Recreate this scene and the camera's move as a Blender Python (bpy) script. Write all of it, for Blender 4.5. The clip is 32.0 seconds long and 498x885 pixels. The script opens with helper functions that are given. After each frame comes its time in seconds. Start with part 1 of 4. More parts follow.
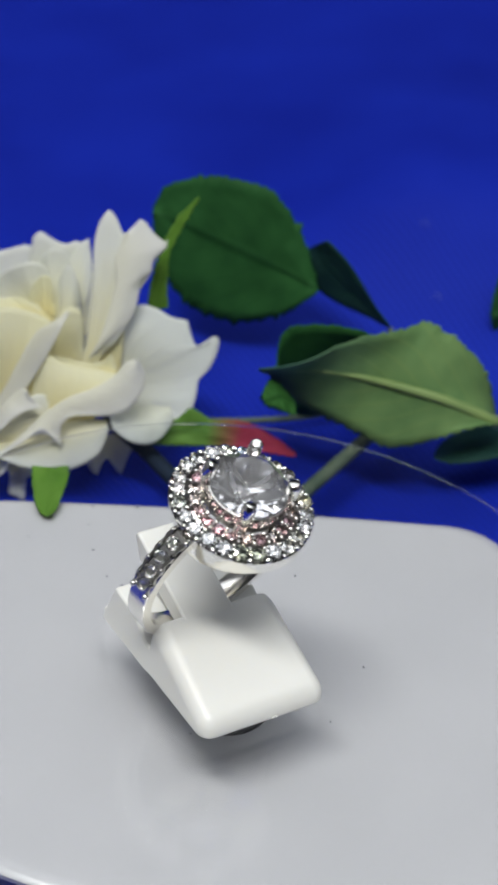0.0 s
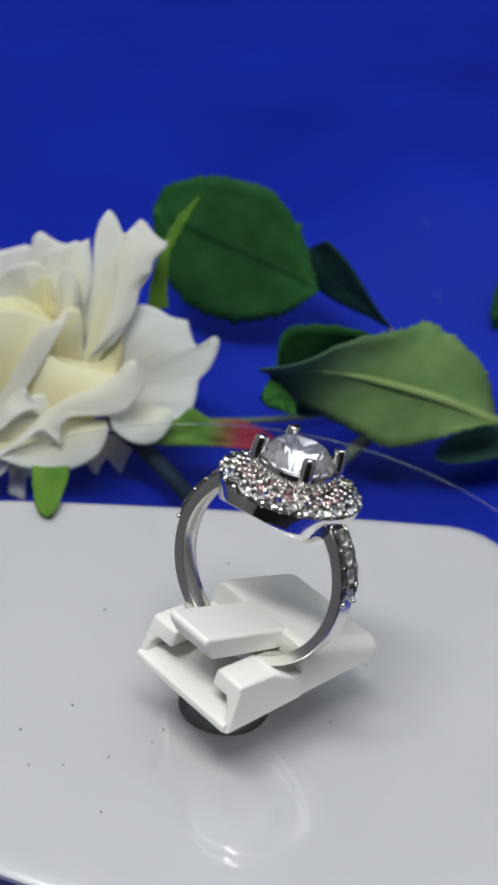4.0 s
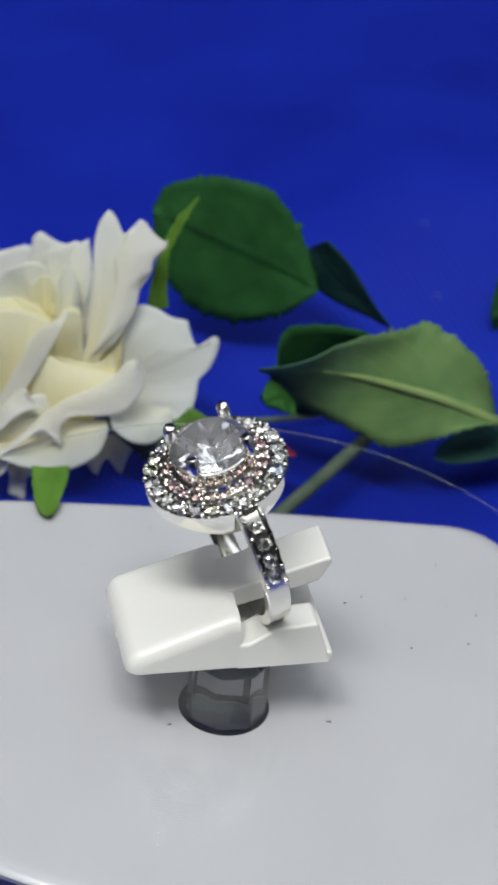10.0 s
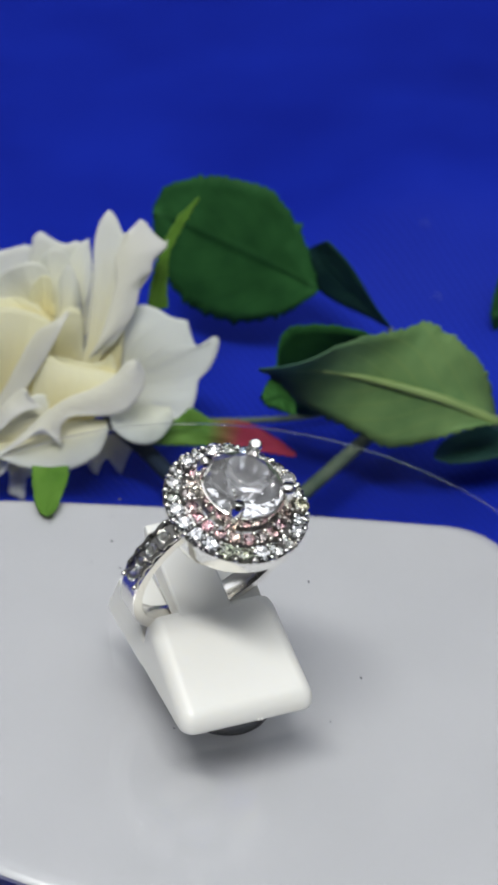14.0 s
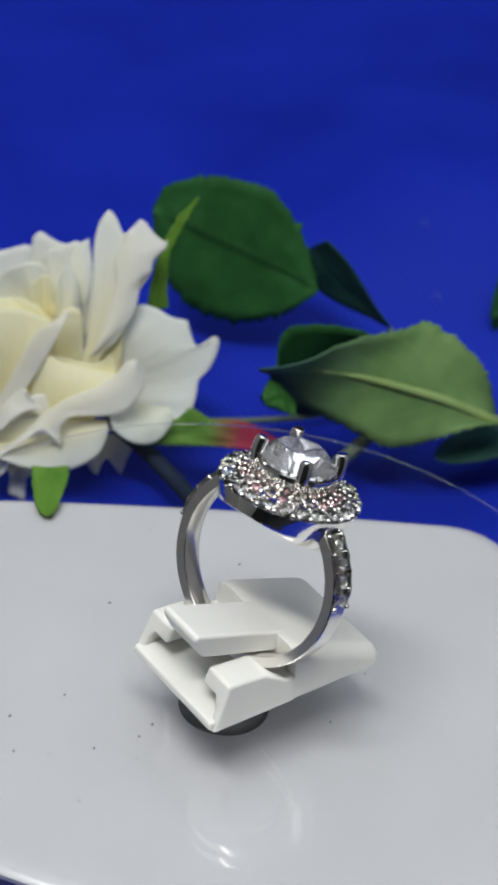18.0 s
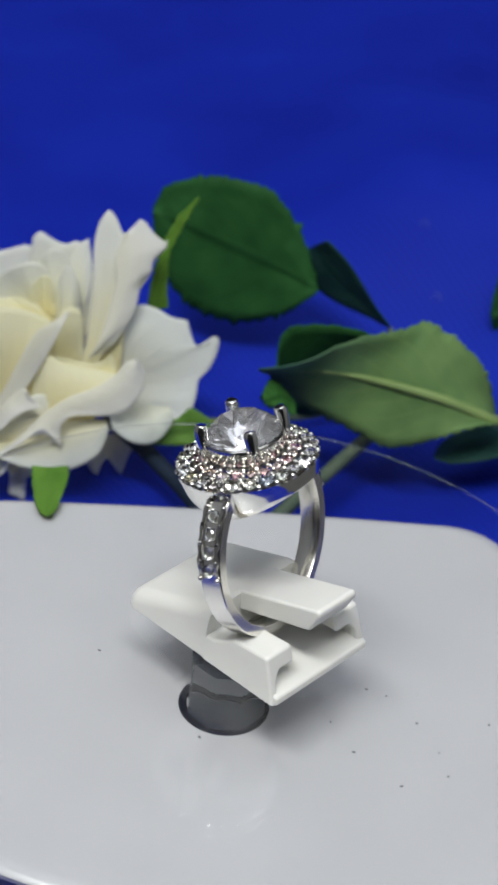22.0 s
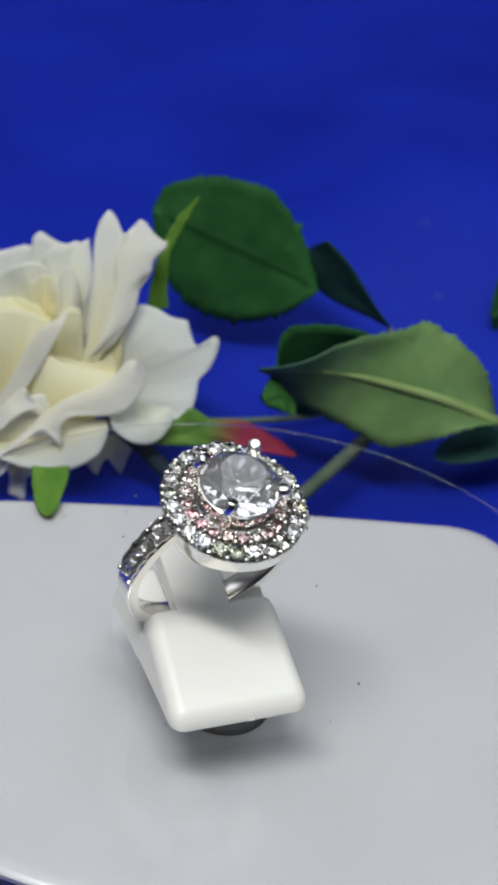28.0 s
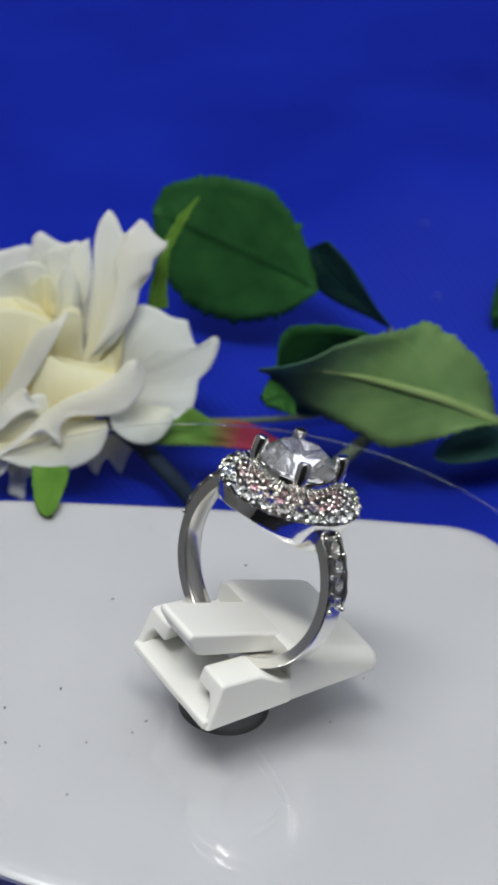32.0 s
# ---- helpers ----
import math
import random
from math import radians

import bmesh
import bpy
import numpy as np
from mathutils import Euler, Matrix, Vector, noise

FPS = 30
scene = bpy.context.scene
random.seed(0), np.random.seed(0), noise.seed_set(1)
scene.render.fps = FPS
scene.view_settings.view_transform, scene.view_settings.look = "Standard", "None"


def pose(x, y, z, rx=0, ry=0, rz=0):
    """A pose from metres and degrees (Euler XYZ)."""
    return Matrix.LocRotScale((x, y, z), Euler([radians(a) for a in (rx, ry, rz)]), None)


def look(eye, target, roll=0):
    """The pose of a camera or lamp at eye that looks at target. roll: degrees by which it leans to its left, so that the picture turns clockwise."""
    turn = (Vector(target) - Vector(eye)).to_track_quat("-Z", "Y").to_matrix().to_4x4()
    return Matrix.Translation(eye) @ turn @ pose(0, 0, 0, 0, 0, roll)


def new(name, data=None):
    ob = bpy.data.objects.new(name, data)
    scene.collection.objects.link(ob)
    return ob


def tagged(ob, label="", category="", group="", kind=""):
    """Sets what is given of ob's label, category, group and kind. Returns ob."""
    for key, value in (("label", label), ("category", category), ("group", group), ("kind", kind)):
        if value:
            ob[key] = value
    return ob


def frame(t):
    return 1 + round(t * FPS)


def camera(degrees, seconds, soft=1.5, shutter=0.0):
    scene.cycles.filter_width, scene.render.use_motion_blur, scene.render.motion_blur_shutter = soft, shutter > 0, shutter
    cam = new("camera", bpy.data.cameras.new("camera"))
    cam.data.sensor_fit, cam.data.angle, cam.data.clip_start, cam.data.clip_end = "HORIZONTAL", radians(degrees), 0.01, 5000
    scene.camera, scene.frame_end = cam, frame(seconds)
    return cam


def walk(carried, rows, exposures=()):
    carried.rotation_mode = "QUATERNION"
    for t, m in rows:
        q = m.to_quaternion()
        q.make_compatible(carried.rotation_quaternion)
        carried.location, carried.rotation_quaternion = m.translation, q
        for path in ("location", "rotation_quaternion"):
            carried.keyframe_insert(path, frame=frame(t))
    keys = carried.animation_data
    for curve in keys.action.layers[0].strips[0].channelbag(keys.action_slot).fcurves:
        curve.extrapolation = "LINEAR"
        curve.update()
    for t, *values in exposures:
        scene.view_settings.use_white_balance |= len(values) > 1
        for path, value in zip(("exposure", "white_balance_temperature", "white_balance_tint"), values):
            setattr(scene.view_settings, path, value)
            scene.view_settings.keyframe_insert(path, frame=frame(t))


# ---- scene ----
# All lengths in the builders are millimetres; part() turns them into metres.
MM = 0.001
cam = camera(13.497, 32.0, soft=3.1)
EYE = Vector((0.0, -0.17037, 0.14543))
VIEW = look(EYE, EYE + Vector((-0.002447, 0.819993, -0.572368)), 6.12)
walk(cam, [(0.0, VIEW), (32.0, VIEW)])
cam.data.dof.use_dof = True
cam.data.dof.focus_distance = 0.218
cam.data.dof.aperture_fstop = 60.0

# the turntable's angle, second by second
ANGLES = [-404.14, -379.26, -354.38, -329.41, -304.43, -279.29, -254.14, -228.73, -203.31, -178.03, -152.75, -127.43,
          -102.1, -76.69, -51.27, -25.81, -0.35, 25.08, 50.51, 75.86, 101.2, 126.44, 151.68, 176.91, 202.14, 227.67,
          253.21, 278.91, 304.61, 330.32, 356.02, 381.79, 407.57]

# ---- light: a long lamp panel over the table in a dim room ----
world = bpy.data.worlds.new("room_air")
scene.world = world
world.use_nodes = True
world.node_tree.nodes["Background"].inputs[0].default_value = (0.5, 0.55, 0.65, 1)
world.node_tree.nodes["Background"].inputs[1].default_value = 0.02
scene.view_settings.exposure = 0.0


def area_lamp(name, eye, target, sx, sy, watts, color):
    d = bpy.data.lights.new(name, "AREA")
    d.shape, d.size, d.size_y, d.energy, d.color = "RECTANGLE", sx, sy, watts, color
    ob = new(name, d)
    ob.matrix_world = look(eye, target)
    return ob


area_lamp("desk_lamp", (-0.07, -0.215, 0.51), (0.0, 0.0, 0.0), 0.34, 0.07, 2.75, (1.0, 0.99, 0.945))
area_lamp("ceiling_lamp", (0.0, -0.1, 1.55), (0.0, -0.1, 0.0), 2.0, 2.0, 18.2, (0.90, 0.94, 1.0))


# ---- materials ----
def material(name, color, rough=0.5, metal=0.0, **extra):
    m = bpy.data.materials.new(name)
    m.use_nodes = True
    b = m.node_tree.nodes["Principled BSDF"]
    b.inputs["Base Color"].default_value = (*color, 1)
    b.inputs["Roughness"].default_value = rough
    b.inputs["Metallic"].default_value = metal
    for key, value in extra.items():
        b.inputs[key.replace("_", " ")].default_value = value
    return m


def node(m, kind, **values):
    n = m.node_tree.nodes.new(kind)
    for key, value in values.items():
        n.inputs[key.replace("_", " ")].default_value = value
    return n


def join(m, a, i, b, j):
    m.node_tree.links.new(a.outputs[i], b.inputs[j])


def mottle(m, scale, low, high, detail=4.0, coords="Object"):
    """Base colour that wanders between two colours."""
    b = m.node_tree.nodes["Principled BSDF"]
    tc = node(m, "ShaderNodeTexCoord")
    nz = node(m, "ShaderNodeTexNoise", Scale=scale, Detail=detail)
    ramp = node(m, "ShaderNodeValToRGB")
    ramp.color_ramp.elements[0].position, ramp.color_ramp.elements[1].position = 0.3, 0.7
    ramp.color_ramp.elements[0].color, ramp.color_ramp.elements[1].color = (*low, 1), (*high, 1)
    join(m, tc, coords, nz, "Vector")
    join(m, nz, "Fac", ramp, "Fac")
    join(m, ramp, "Color", b, "Base Color")
    return tc


def relief(m, scale, strength, distance, detail=3.0):
    b = m.node_tree.nodes["Principled BSDF"]
    tc = node(m, "ShaderNodeTexCoord")
    nz = node(m, "ShaderNodeTexNoise", Scale=scale, Detail=detail)
    bump = node(m, "ShaderNodeBump", Strength=strength, Distance=distance)
    join(m, tc, "Object", nz, "Vector")
    join(m, nz, "Fac", bump, "Height")
    join(m, bump, "Normal", b, "Normal")


def cloth_material():
    m = material("blue_cloth", (0.012, 0.028, 0.42), 0.6, Sheen_Weight=0.03, Sheen_Roughness=0.4, Specular_IOR_Level=0.24)
    m.node_tree.nodes["Principled BSDF"].inputs["Specular Tint"].default_value = (0.3, 0.42, 1.0, 1)
    m.node_tree.nodes["Principled BSDF"].inputs["Sheen Tint"].default_value = (0.25, 0.35, 1.0, 1)
    tc = mottle(m, 40.0, (0.0053, 0.0164, 0.315), (0.0078, 0.0253, 0.42))
    b = m.node_tree.nodes["Principled BSDF"]
    # twill: fine diagonal ribs crossed by the weft
    bumps = None
    tone = b.inputs["Base Color"].links[0].from_node
    for angle, scale, dist in ((-40, 320.0, 0.00005), (50, 360.0, 0.00003)):
        mp = node(m, "ShaderNodeMapping")
        mp.inputs["Rotation"].default_value = (0, 0, radians(angle))
        wv = node(m, "ShaderNodeTexWave", Scale=scale, Distortion=0.6, Detail=1.0)
        bp = node(m, "ShaderNodeBump", Strength=0.5, Distance=dist)
        join(m, tc, "UV", mp, "Vector")
        join(m, mp, "Vector", wv, "Vector")
        join(m, wv, "Fac", bp, "Height")
        share = node(m, "ShaderNodeMath")
        share.operation = "MULTIPLY"
        share.inputs[1].default_value = 0.5 if angle < 0 else 0.34
        dark = node(m, "ShaderNodeMix")
        dark.data_type = "RGBA"
        dark.inputs[7].default_value = (0.002, 0.006, 0.15, 1)
        join(m, wv, "Fac", share, 0)
        join(m, share, 0, dark, 0)
        m.node_tree.links.new(tone.outputs["Color"] if tone.bl_idname == "ShaderNodeValToRGB" else tone.outputs[2], dark.inputs[6])
        tone = dark
        if bumps:
            join(m, bumps, "Normal", bp, "Normal")
        bumps = bp
    join(m, bumps, "Normal", b, "Normal")
    m.node_tree.links.new(tone.outputs[2], b.inputs["Base Color"])
    return m


CLOTH = cloth_material()
PLATE = material("white_gloss_plastic", (0.54, 0.535, 0.555), 0.2)
mottle(PLATE, 60.0, (0.545, 0.533, 0.56), (0.58, 0.566, 0.593))
HOLDER = material("white_moulded_plastic", (0.71, 0.712, 0.685), 0.36, Subsurface_Weight=0.3, Subsurface_Scale=0.001)
HOLDER.node_tree.nodes["Principled BSDF"].inputs["Subsurface Radius"].default_value = (1.0, 0.93, 0.8)
relief(HOLDER, 900.0, 0.12, 0.0001)
SILVER = material("polished_silver", (0.85, 0.835, 0.79), 0.09, 1.0)
relief(SILVER, 500.0, 0.05, 0.00008)
BAND = material("worn_silver_band", (0.83, 0.81, 0.765), 0.21, 1.0)
relief(BAND, 350.0, 0.06, 0.0001)
# Silver toned down: shade in the gaps between stones is put into its colour.
GAP_DARK = material("gap_dark_silver", (0.2, 0.195, 0.185), 0.3, 1.0)
SOCKET = material("grey_socket_plastic", (0.05, 0.055, 0.07), 0.25, Specular_IOR_Level=0.25)
mottle(SOCKET, 220.0, (0.06, 0.07, 0.105), (0.15, 0.16, 0.20))
# Shoulder beds: darker silver, shade between the pave stones put into the colour.
BED_DARK = material("bed_dark_silver", (0.42, 0.41, 0.385), 0.16, 1.0)
relief(BED_DARK, 700.0, 0.15, 0.00008)
DARKSTEEL = material("dark_bushing", (0.015, 0.016, 0.028), 0.5, Specular_IOR_Level=0.2)
ACRYLIC = material("clear_column_plastic", (0.93, 0.94, 0.96), 0.02, Transmission_Weight=1.0, IOR=1.45)


def pane_material(name, tint):
    """Thin clear sheet: see-through, with gloss that grows towards grazing."""
    m = bpy.data.materials.new(name)
    m.use_nodes = True
    m.node_tree.nodes.clear()
    out = node(m, "ShaderNodeOutputMaterial")
    clear = node(m, "ShaderNodeBsdfTransparent", Color=(*tint, 1))
    gloss = node(m, "ShaderNodeBsdfGlossy", Color=(1, 1, 1, 1), Roughness=0.006)
    lw = node(m, "ShaderNodeLayerWeight", Blend=0.5)
    power = node(m, "ShaderNodeMath")
    power.operation = "POWER"
    power.inputs[1].default_value = 5.0
    scale = node(m, "ShaderNodeMath")
    scale.operation = "MULTIPLY_ADD"
    scale.inputs[1].default_value, scale.inputs[2].default_value = 0.96, 0.04
    mix = node(m, "ShaderNodeMixShader")
    join(m, lw, "Facing", power, 0)
    join(m, power, 0, scale, 0)
    join(m, scale, 0, mix, 0)
    join(m, clear, 0, mix, 1)
    join(m, gloss, 0, mix, 2)
    join(m, mix, 0, out, "Surface")
    return m


PANE = pane_material("clear_acrylic_sheet", (0.97, 0.98, 0.98))
FOIL = material("stone_foil", (0.95, 0.955, 0.97), 0.17, 1.0)
SATIN = material("satin_silver", (0.86, 0.855, 0.84), 0.5, 1.0)
GEM = material("clear_cut_gem", (0.985, 0.985, 1.0), 0.0, Transmission_Weight=0.95, IOR=1.65)
GEM_SMALL = material("small_clear_gem", (0.97, 0.98, 0.96), 0.01, Transmission_Weight=1.0, IOR=2.15)
GEM_PAVE = material("shoulder_gem", (0.95, 0.97, 0.95), 0.01, Transmission_Weight=1.0, IOR=1.85)
GEM_PINK = material("small_pink_gem", (1.0, 0.62, 0.62), 0.01, Transmission_Weight=1.0, IOR=2.05)


def glint_tints(m, colours):
    """Each stone takes one tint at random from the given colours."""
    info = node(m, "ShaderNodeObjectInfo")
    ramp = node(m, "ShaderNodeValToRGB")
    ramp.color_ramp.interpolation = "CONSTANT"
    e = ramp.color_ramp.elements
    while len(e) < len(colours):
        e.new(0.5)
    for k, c in enumerate(colours):
        e[k].position, e[k].color = k / len(colours), (*c, 1)
    join(m, info, "Random", ramp, "Fac")
    join(m, ramp, "Color", m.node_tree.nodes["Principled BSDF"], "Base Color")


# Coloured glints of the clear stones are put into their base tints.
glint_tints(GEM_SMALL, [(0.98, 0.98, 0.97), (0.92, 0.97, 0.74), (0.98, 0.97, 0.86), (0.99, 0.99, 0.99), (0.70, 0.82, 1.0), (0.98, 0.98, 0.94), (1.0, 0.95, 0.70), (0.99, 0.96, 0.92), (0.98, 0.98, 0.98), (0.95, 0.99, 0.88)])
# the pink stones' own colours
glint_tints(GEM_PINK, [(0.92, 0.58, 0.59), (0.89, 0.48, 0.54), (0.97, 0.72, 0.62), (0.88, 0.56, 0.63), (1.0, 0.85, 0.80)])
LINT = material("pale_lint", (0.12, 0.17, 0.52), 0.9)
DUST = material("grey_dust", (0.10, 0.10, 0.11), 0.9)


def petal_material(name, deep, rim):
    m = material(name, rim, 0.65, Specular_IOR_Level=0.2,
                 Sheen_Weight=0.15)
    # warm cream near the heart, white at the rim, faint lengthwise creases
    b = m.node_tree.nodes["Principled BSDF"]
    tc = node(m, "ShaderNodeTexCoord")
    sep = node(m, "ShaderNodeSeparateXYZ")
    nz = node(m, "ShaderNodeTexNoise", Scale=260.0, Detail=4.0)
    add = node(m, "ShaderNodeMath")
    add.operation = "MULTIPLY_ADD"
    add.inputs[1].default_value = 0.25
    ramp = node(m, "ShaderNodeValToRGB")
    e = ramp.color_ramp.elements
    e[0].position, e[0].color = 0.28, (*deep, 1)
    e[1].position, e[1].color = 0.98, (*rim, 1)
    join(m, tc, "UV", sep, "Vector")
    join(m, tc, "Object", nz, "Vector")
    join(m, nz, "Fac", add, 0)
    join(m, sep, "Y", add, 2)
    join(m, add, 0, ramp, "Fac")
    join(m, ramp, "Color", b, "Base Color")
    mp = node(m, "ShaderNodeMapping")
    mp.inputs["Scale"].default_value = (13, 1.6, 1)
    n2 = node(m, "ShaderNodeTexNoise", Scale=1.5, Detail=6.0, Roughness=0.62)
    bump = node(m, "ShaderNodeBump", Strength=0.35, Distance=0.0005)
    join(m, tc, "UV", mp, "Vector")
    join(m, mp, "Vector", n2, "Vector")
    join(m, n2, "Fac", bump, "Height")
    join(m, bump, "Normal", b, "Normal")
    # thin silk lets light through
    out = m.node_tree.nodes["Material Output"]
    glow = node(m, "ShaderNodeBsdfTranslucent")
    mix = node(m, "ShaderNodeMixShader", Fac=0.54)
    join(m, ramp, "Color", glow, "Color")
    join(m, bump, "Normal", glow, "Normal")
    join(m, b, 0, mix, 1)
    join(m, glow, 0, mix, 2)
    join(m, mix, 0, out, "Surface")
    return m


def leaf_material(name, low, high, vein, tip=None, blend=(0.4, 0.62)):
    m = material(name, high, 0.55, Specular_IOR_Level=0.06)
    b = m.node_tree.nodes["Principled BSDF"]
    tc = mottle(m, 180.0, low, high)
    ramp = b.inputs["Base Color"].links[0].from_node
    sep = node(m, "ShaderNodeSeparateXYZ")
    join(m, tc, "UV", sep, "Vector")
    # side veins run up and out from the midrib
    ab = node(m, "ShaderNodeMath")
    ab.operation = "ABSOLUTE"
    sub = node(m, "ShaderNodeMath")
    sub.operation = "SUBTRACT"
    sub.inputs[1].default_value = 0.5
    join(m, sep, "X", sub, 0)
    join(m, sub, 0, ab, 0)
    lean = node(m, "ShaderNodeMath")
    lean.operation = "MULTIPLY_ADD"
    lean.inputs[1].default_value = -0.8
    join(m, ab, 0, lean, 0)
    join(m, sep, "Y", lean, 2)
    comb = node(m, "ShaderNodeCombineXYZ")
    join(m, lean, 0, comb, "X")
    wave = node(m, "ShaderNodeTexWave", Scale=2.4, Distortion=0.8, Detail=2.0)
    join(m, comb, "Vector", wave, "Vector")
    narrow = node(m, "ShaderNodeMapRange", From_Min=0.86, From_Max=1.0)
    join(m, wave, "Fac", narrow, "Value")
    rib = node(m, "ShaderNodeMapRange", From_Min=0.045, From_Max=0.0)
    join(m, ab, 0, rib, "Value")
    top = node(m, "ShaderNodeMath")
    top.operation = "MULTIPLY_ADD"
    top.inputs[1].default_value = 0.14
    join(m, narrow, "Result", top, 0)
    join(m, rib, "Result", top, 2)
    mix = node(m, "ShaderNodeMix")
    mix.data_type = "RGBA"
    mix.inputs["B"].default_value = (0, 0, 0, 1)
    mix.inputs[7].default_value = (*vein, 1)
    join(m, top, 0, mix, 0)
    join(m, ramp, "Color", mix, 6)
    last = mix
    if tip:
        red = node(m, "ShaderNodeMapRange", From_Min=blend[0], From_Max=blend[1])
        join(m, sep, "Y", red, "Value")
        mix2 = node(m, "ShaderNodeMix")
        mix2.data_type = "RGBA"
        mix2.inputs[7].default_value = (*tip, 1)
        join(m, red, "Result", mix2, 0)
        join(m, mix, 2, mix2, 6)
        last = mix2
    m.node_tree.links.new(last.outputs[2], b.inputs["Base Color"])
    bump = node(m, "ShaderNodeBump", Strength=0.3, Distance=0.0004)
    join(m, top, 0, bump, "Height")
    join(m, bump, "Normal", b, "Normal")
    return m


PETAL = petal_material("cream_silk_petal", (0.86, 0.835, 0.61), (0.84, 0.855, 0.80))
PETAL_OUTER = petal_material("white_silk_petal", (0.81, 0.825, 0.72), (0.81, 0.84, 0.80))
PETAL_RIM = petal_material("white_silk_rim", (0.82, 0.82, 0.74), (0.83, 0.835, 0.81))
PETAL_INNER = petal_material("warm_cream_silk", (0.87, 0.81, 0.47), (0.86, 0.85, 0.66))
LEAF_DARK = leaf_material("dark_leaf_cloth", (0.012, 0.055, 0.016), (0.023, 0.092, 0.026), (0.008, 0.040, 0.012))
# Brighter copy of the dark leaf green, with light put into the colour.
LEAF_LIT = leaf_material("lit_leaf_cloth", (0.018, 0.072, 0.016), (0.032, 0.115, 0.026), (0.014, 0.06, 0.014))
# Darker, bluer leaf green: shade and the disc's veil are in its colour.
LEAF_SHADED = leaf_material("shaded_leaf_cloth", (0.010, 0.036, 0.032), (0.018, 0.052, 0.042), (0.008, 0.03, 0.026))
LEAF_LIGHT = leaf_material("pale_leaf_underside", (0.078, 0.15, 0.056), (0.125, 0.212, 0.078), (0.17, 0.24, 0.07), (0.034, 0.085, 0.072), (0.55, 0.95))
SEPAL = leaf_material("bright_sepal_cloth", (0.07, 0.17, 0.022), (0.125, 0.25, 0.04), (0.09, 0.20, 0.03))
SEPAL_RED = leaf_material("red_tipped_sepal", (0.055, 0.13, 0.022), (0.10, 0.20, 0.04), (0.06, 0.14, 0.03), (0.22, 0.025, 0.05))
RIB = material("pale_midrib", (0.13, 0.20, 0.062), 0.5)
mottle(RIB, 250.0, (0.14, 0.22, 0.07), (0.19, 0.27, 0.09))
STEM = material("grey_green_stem", (0.10, 0.14, 0.09), 0.6)
mottle(STEM, 300.0, (0.05, 0.08, 0.055), (0.10, 0.13, 0.09))
# Stem under the rose: the rose's shade is put into this colour.
STEM_SHADED = material("shaded_stem", (0.03, 0.05, 0.04), 0.8, Specular_IOR_Level=0.08)
mottle(STEM_SHADED, 300.0, (0.008, 0.015, 0.03), (0.016, 0.026, 0.045))
WALL = material("room_paint", (0.62, 0.62, 0.62), 0.9)
mottle(WALL, 3.0, (0.60, 0.60, 0.60), (0.65, 0.65, 0.65))


TABLE = material("dark_table_laminate", (0.06, 0.06, 0.06), 0.5)
mottle(TABLE, 20.0, (0.05, 0.05, 0.05), (0.07, 0.07, 0.07))
CEILING = material("white_ceiling_paint", (0.8, 0.8, 0.8), 0.9)
mottle(CEILING, 4.0, (0.77, 0.77, 0.77), (0.82, 0.82, 0.82))
# For unseen surfaces, made dark so the silver and clear disc reflect dark.
REFLECTED_DARK = material("reflected_dark_paint", (0.03, 0.03, 0.03), 0.8)
mottle(REFLECTED_DARK, 3.0, (0.02, 0.02, 0.02), (0.035, 0.035, 0.04))


# ---- builders ----
def part(name, bm, mat, parent=None, label="", smooth=False, angle=35):
    me = bpy.data.meshes.new(name)
    bmesh.ops.recalc_face_normals(bm, faces=bm.faces[:])
    for v in bm.verts:
        v.co *= MM
    bm.to_mesh(me)
    bm.free()
    me.materials.append(mat)
    if smooth:
        me.shade_smooth()
        if angle < 180:
            me.set_sharp_from_angle(angle=radians(angle))
    ob = new(name, me)
    if parent:
        ob.parent = parent
    if label:
        ob["label"] = label
    return ob


def thing(name, label, category, group=""):
    ob = new(name)
    ob.empty_display_size = 0.005
    return tagged(ob, label, category, group)


def bevel(bm, width, segments=2, angle=30, skip=lambda e: False):
    bmesh.ops.recalc_face_normals(bm, faces=bm.faces[:])
    bm.normal_update()
    edges = [e for e in bm.edges if len(e.link_faces) == 2 and e.calc_face_angle(0) > radians(angle) and not skip(e)]
    bmesh.ops.bevel(bm, geom=edges, offset=width, segments=segments, profile=0.5, affect="EDGES", clamp_overlap=True)


def prism(outline, lo, hi, axis="y", bm=None):
    """Outline in two axes, pushed out along the third from lo to hi."""
    bm = bm or bmesh.new()
    put = {"y": lambda a, b, c: (a, c, b), "z": lambda a, b, c: (a, b, c), "x": lambda a, b, c: (c, a, b)}[axis]
    ends = [[bm.verts.new(put(a, b, c)) for a, b in outline] for c in (lo, hi)]
    bm.faces.new(ends[0])
    bm.faces.new(ends[1][::-1])
    n = len(outline)
    for i in range(n):
        j = (i + 1) % n
        bm.faces.new((ends[0][i], ends[0][j], ends[1][j], ends[1][i]))
    return bm


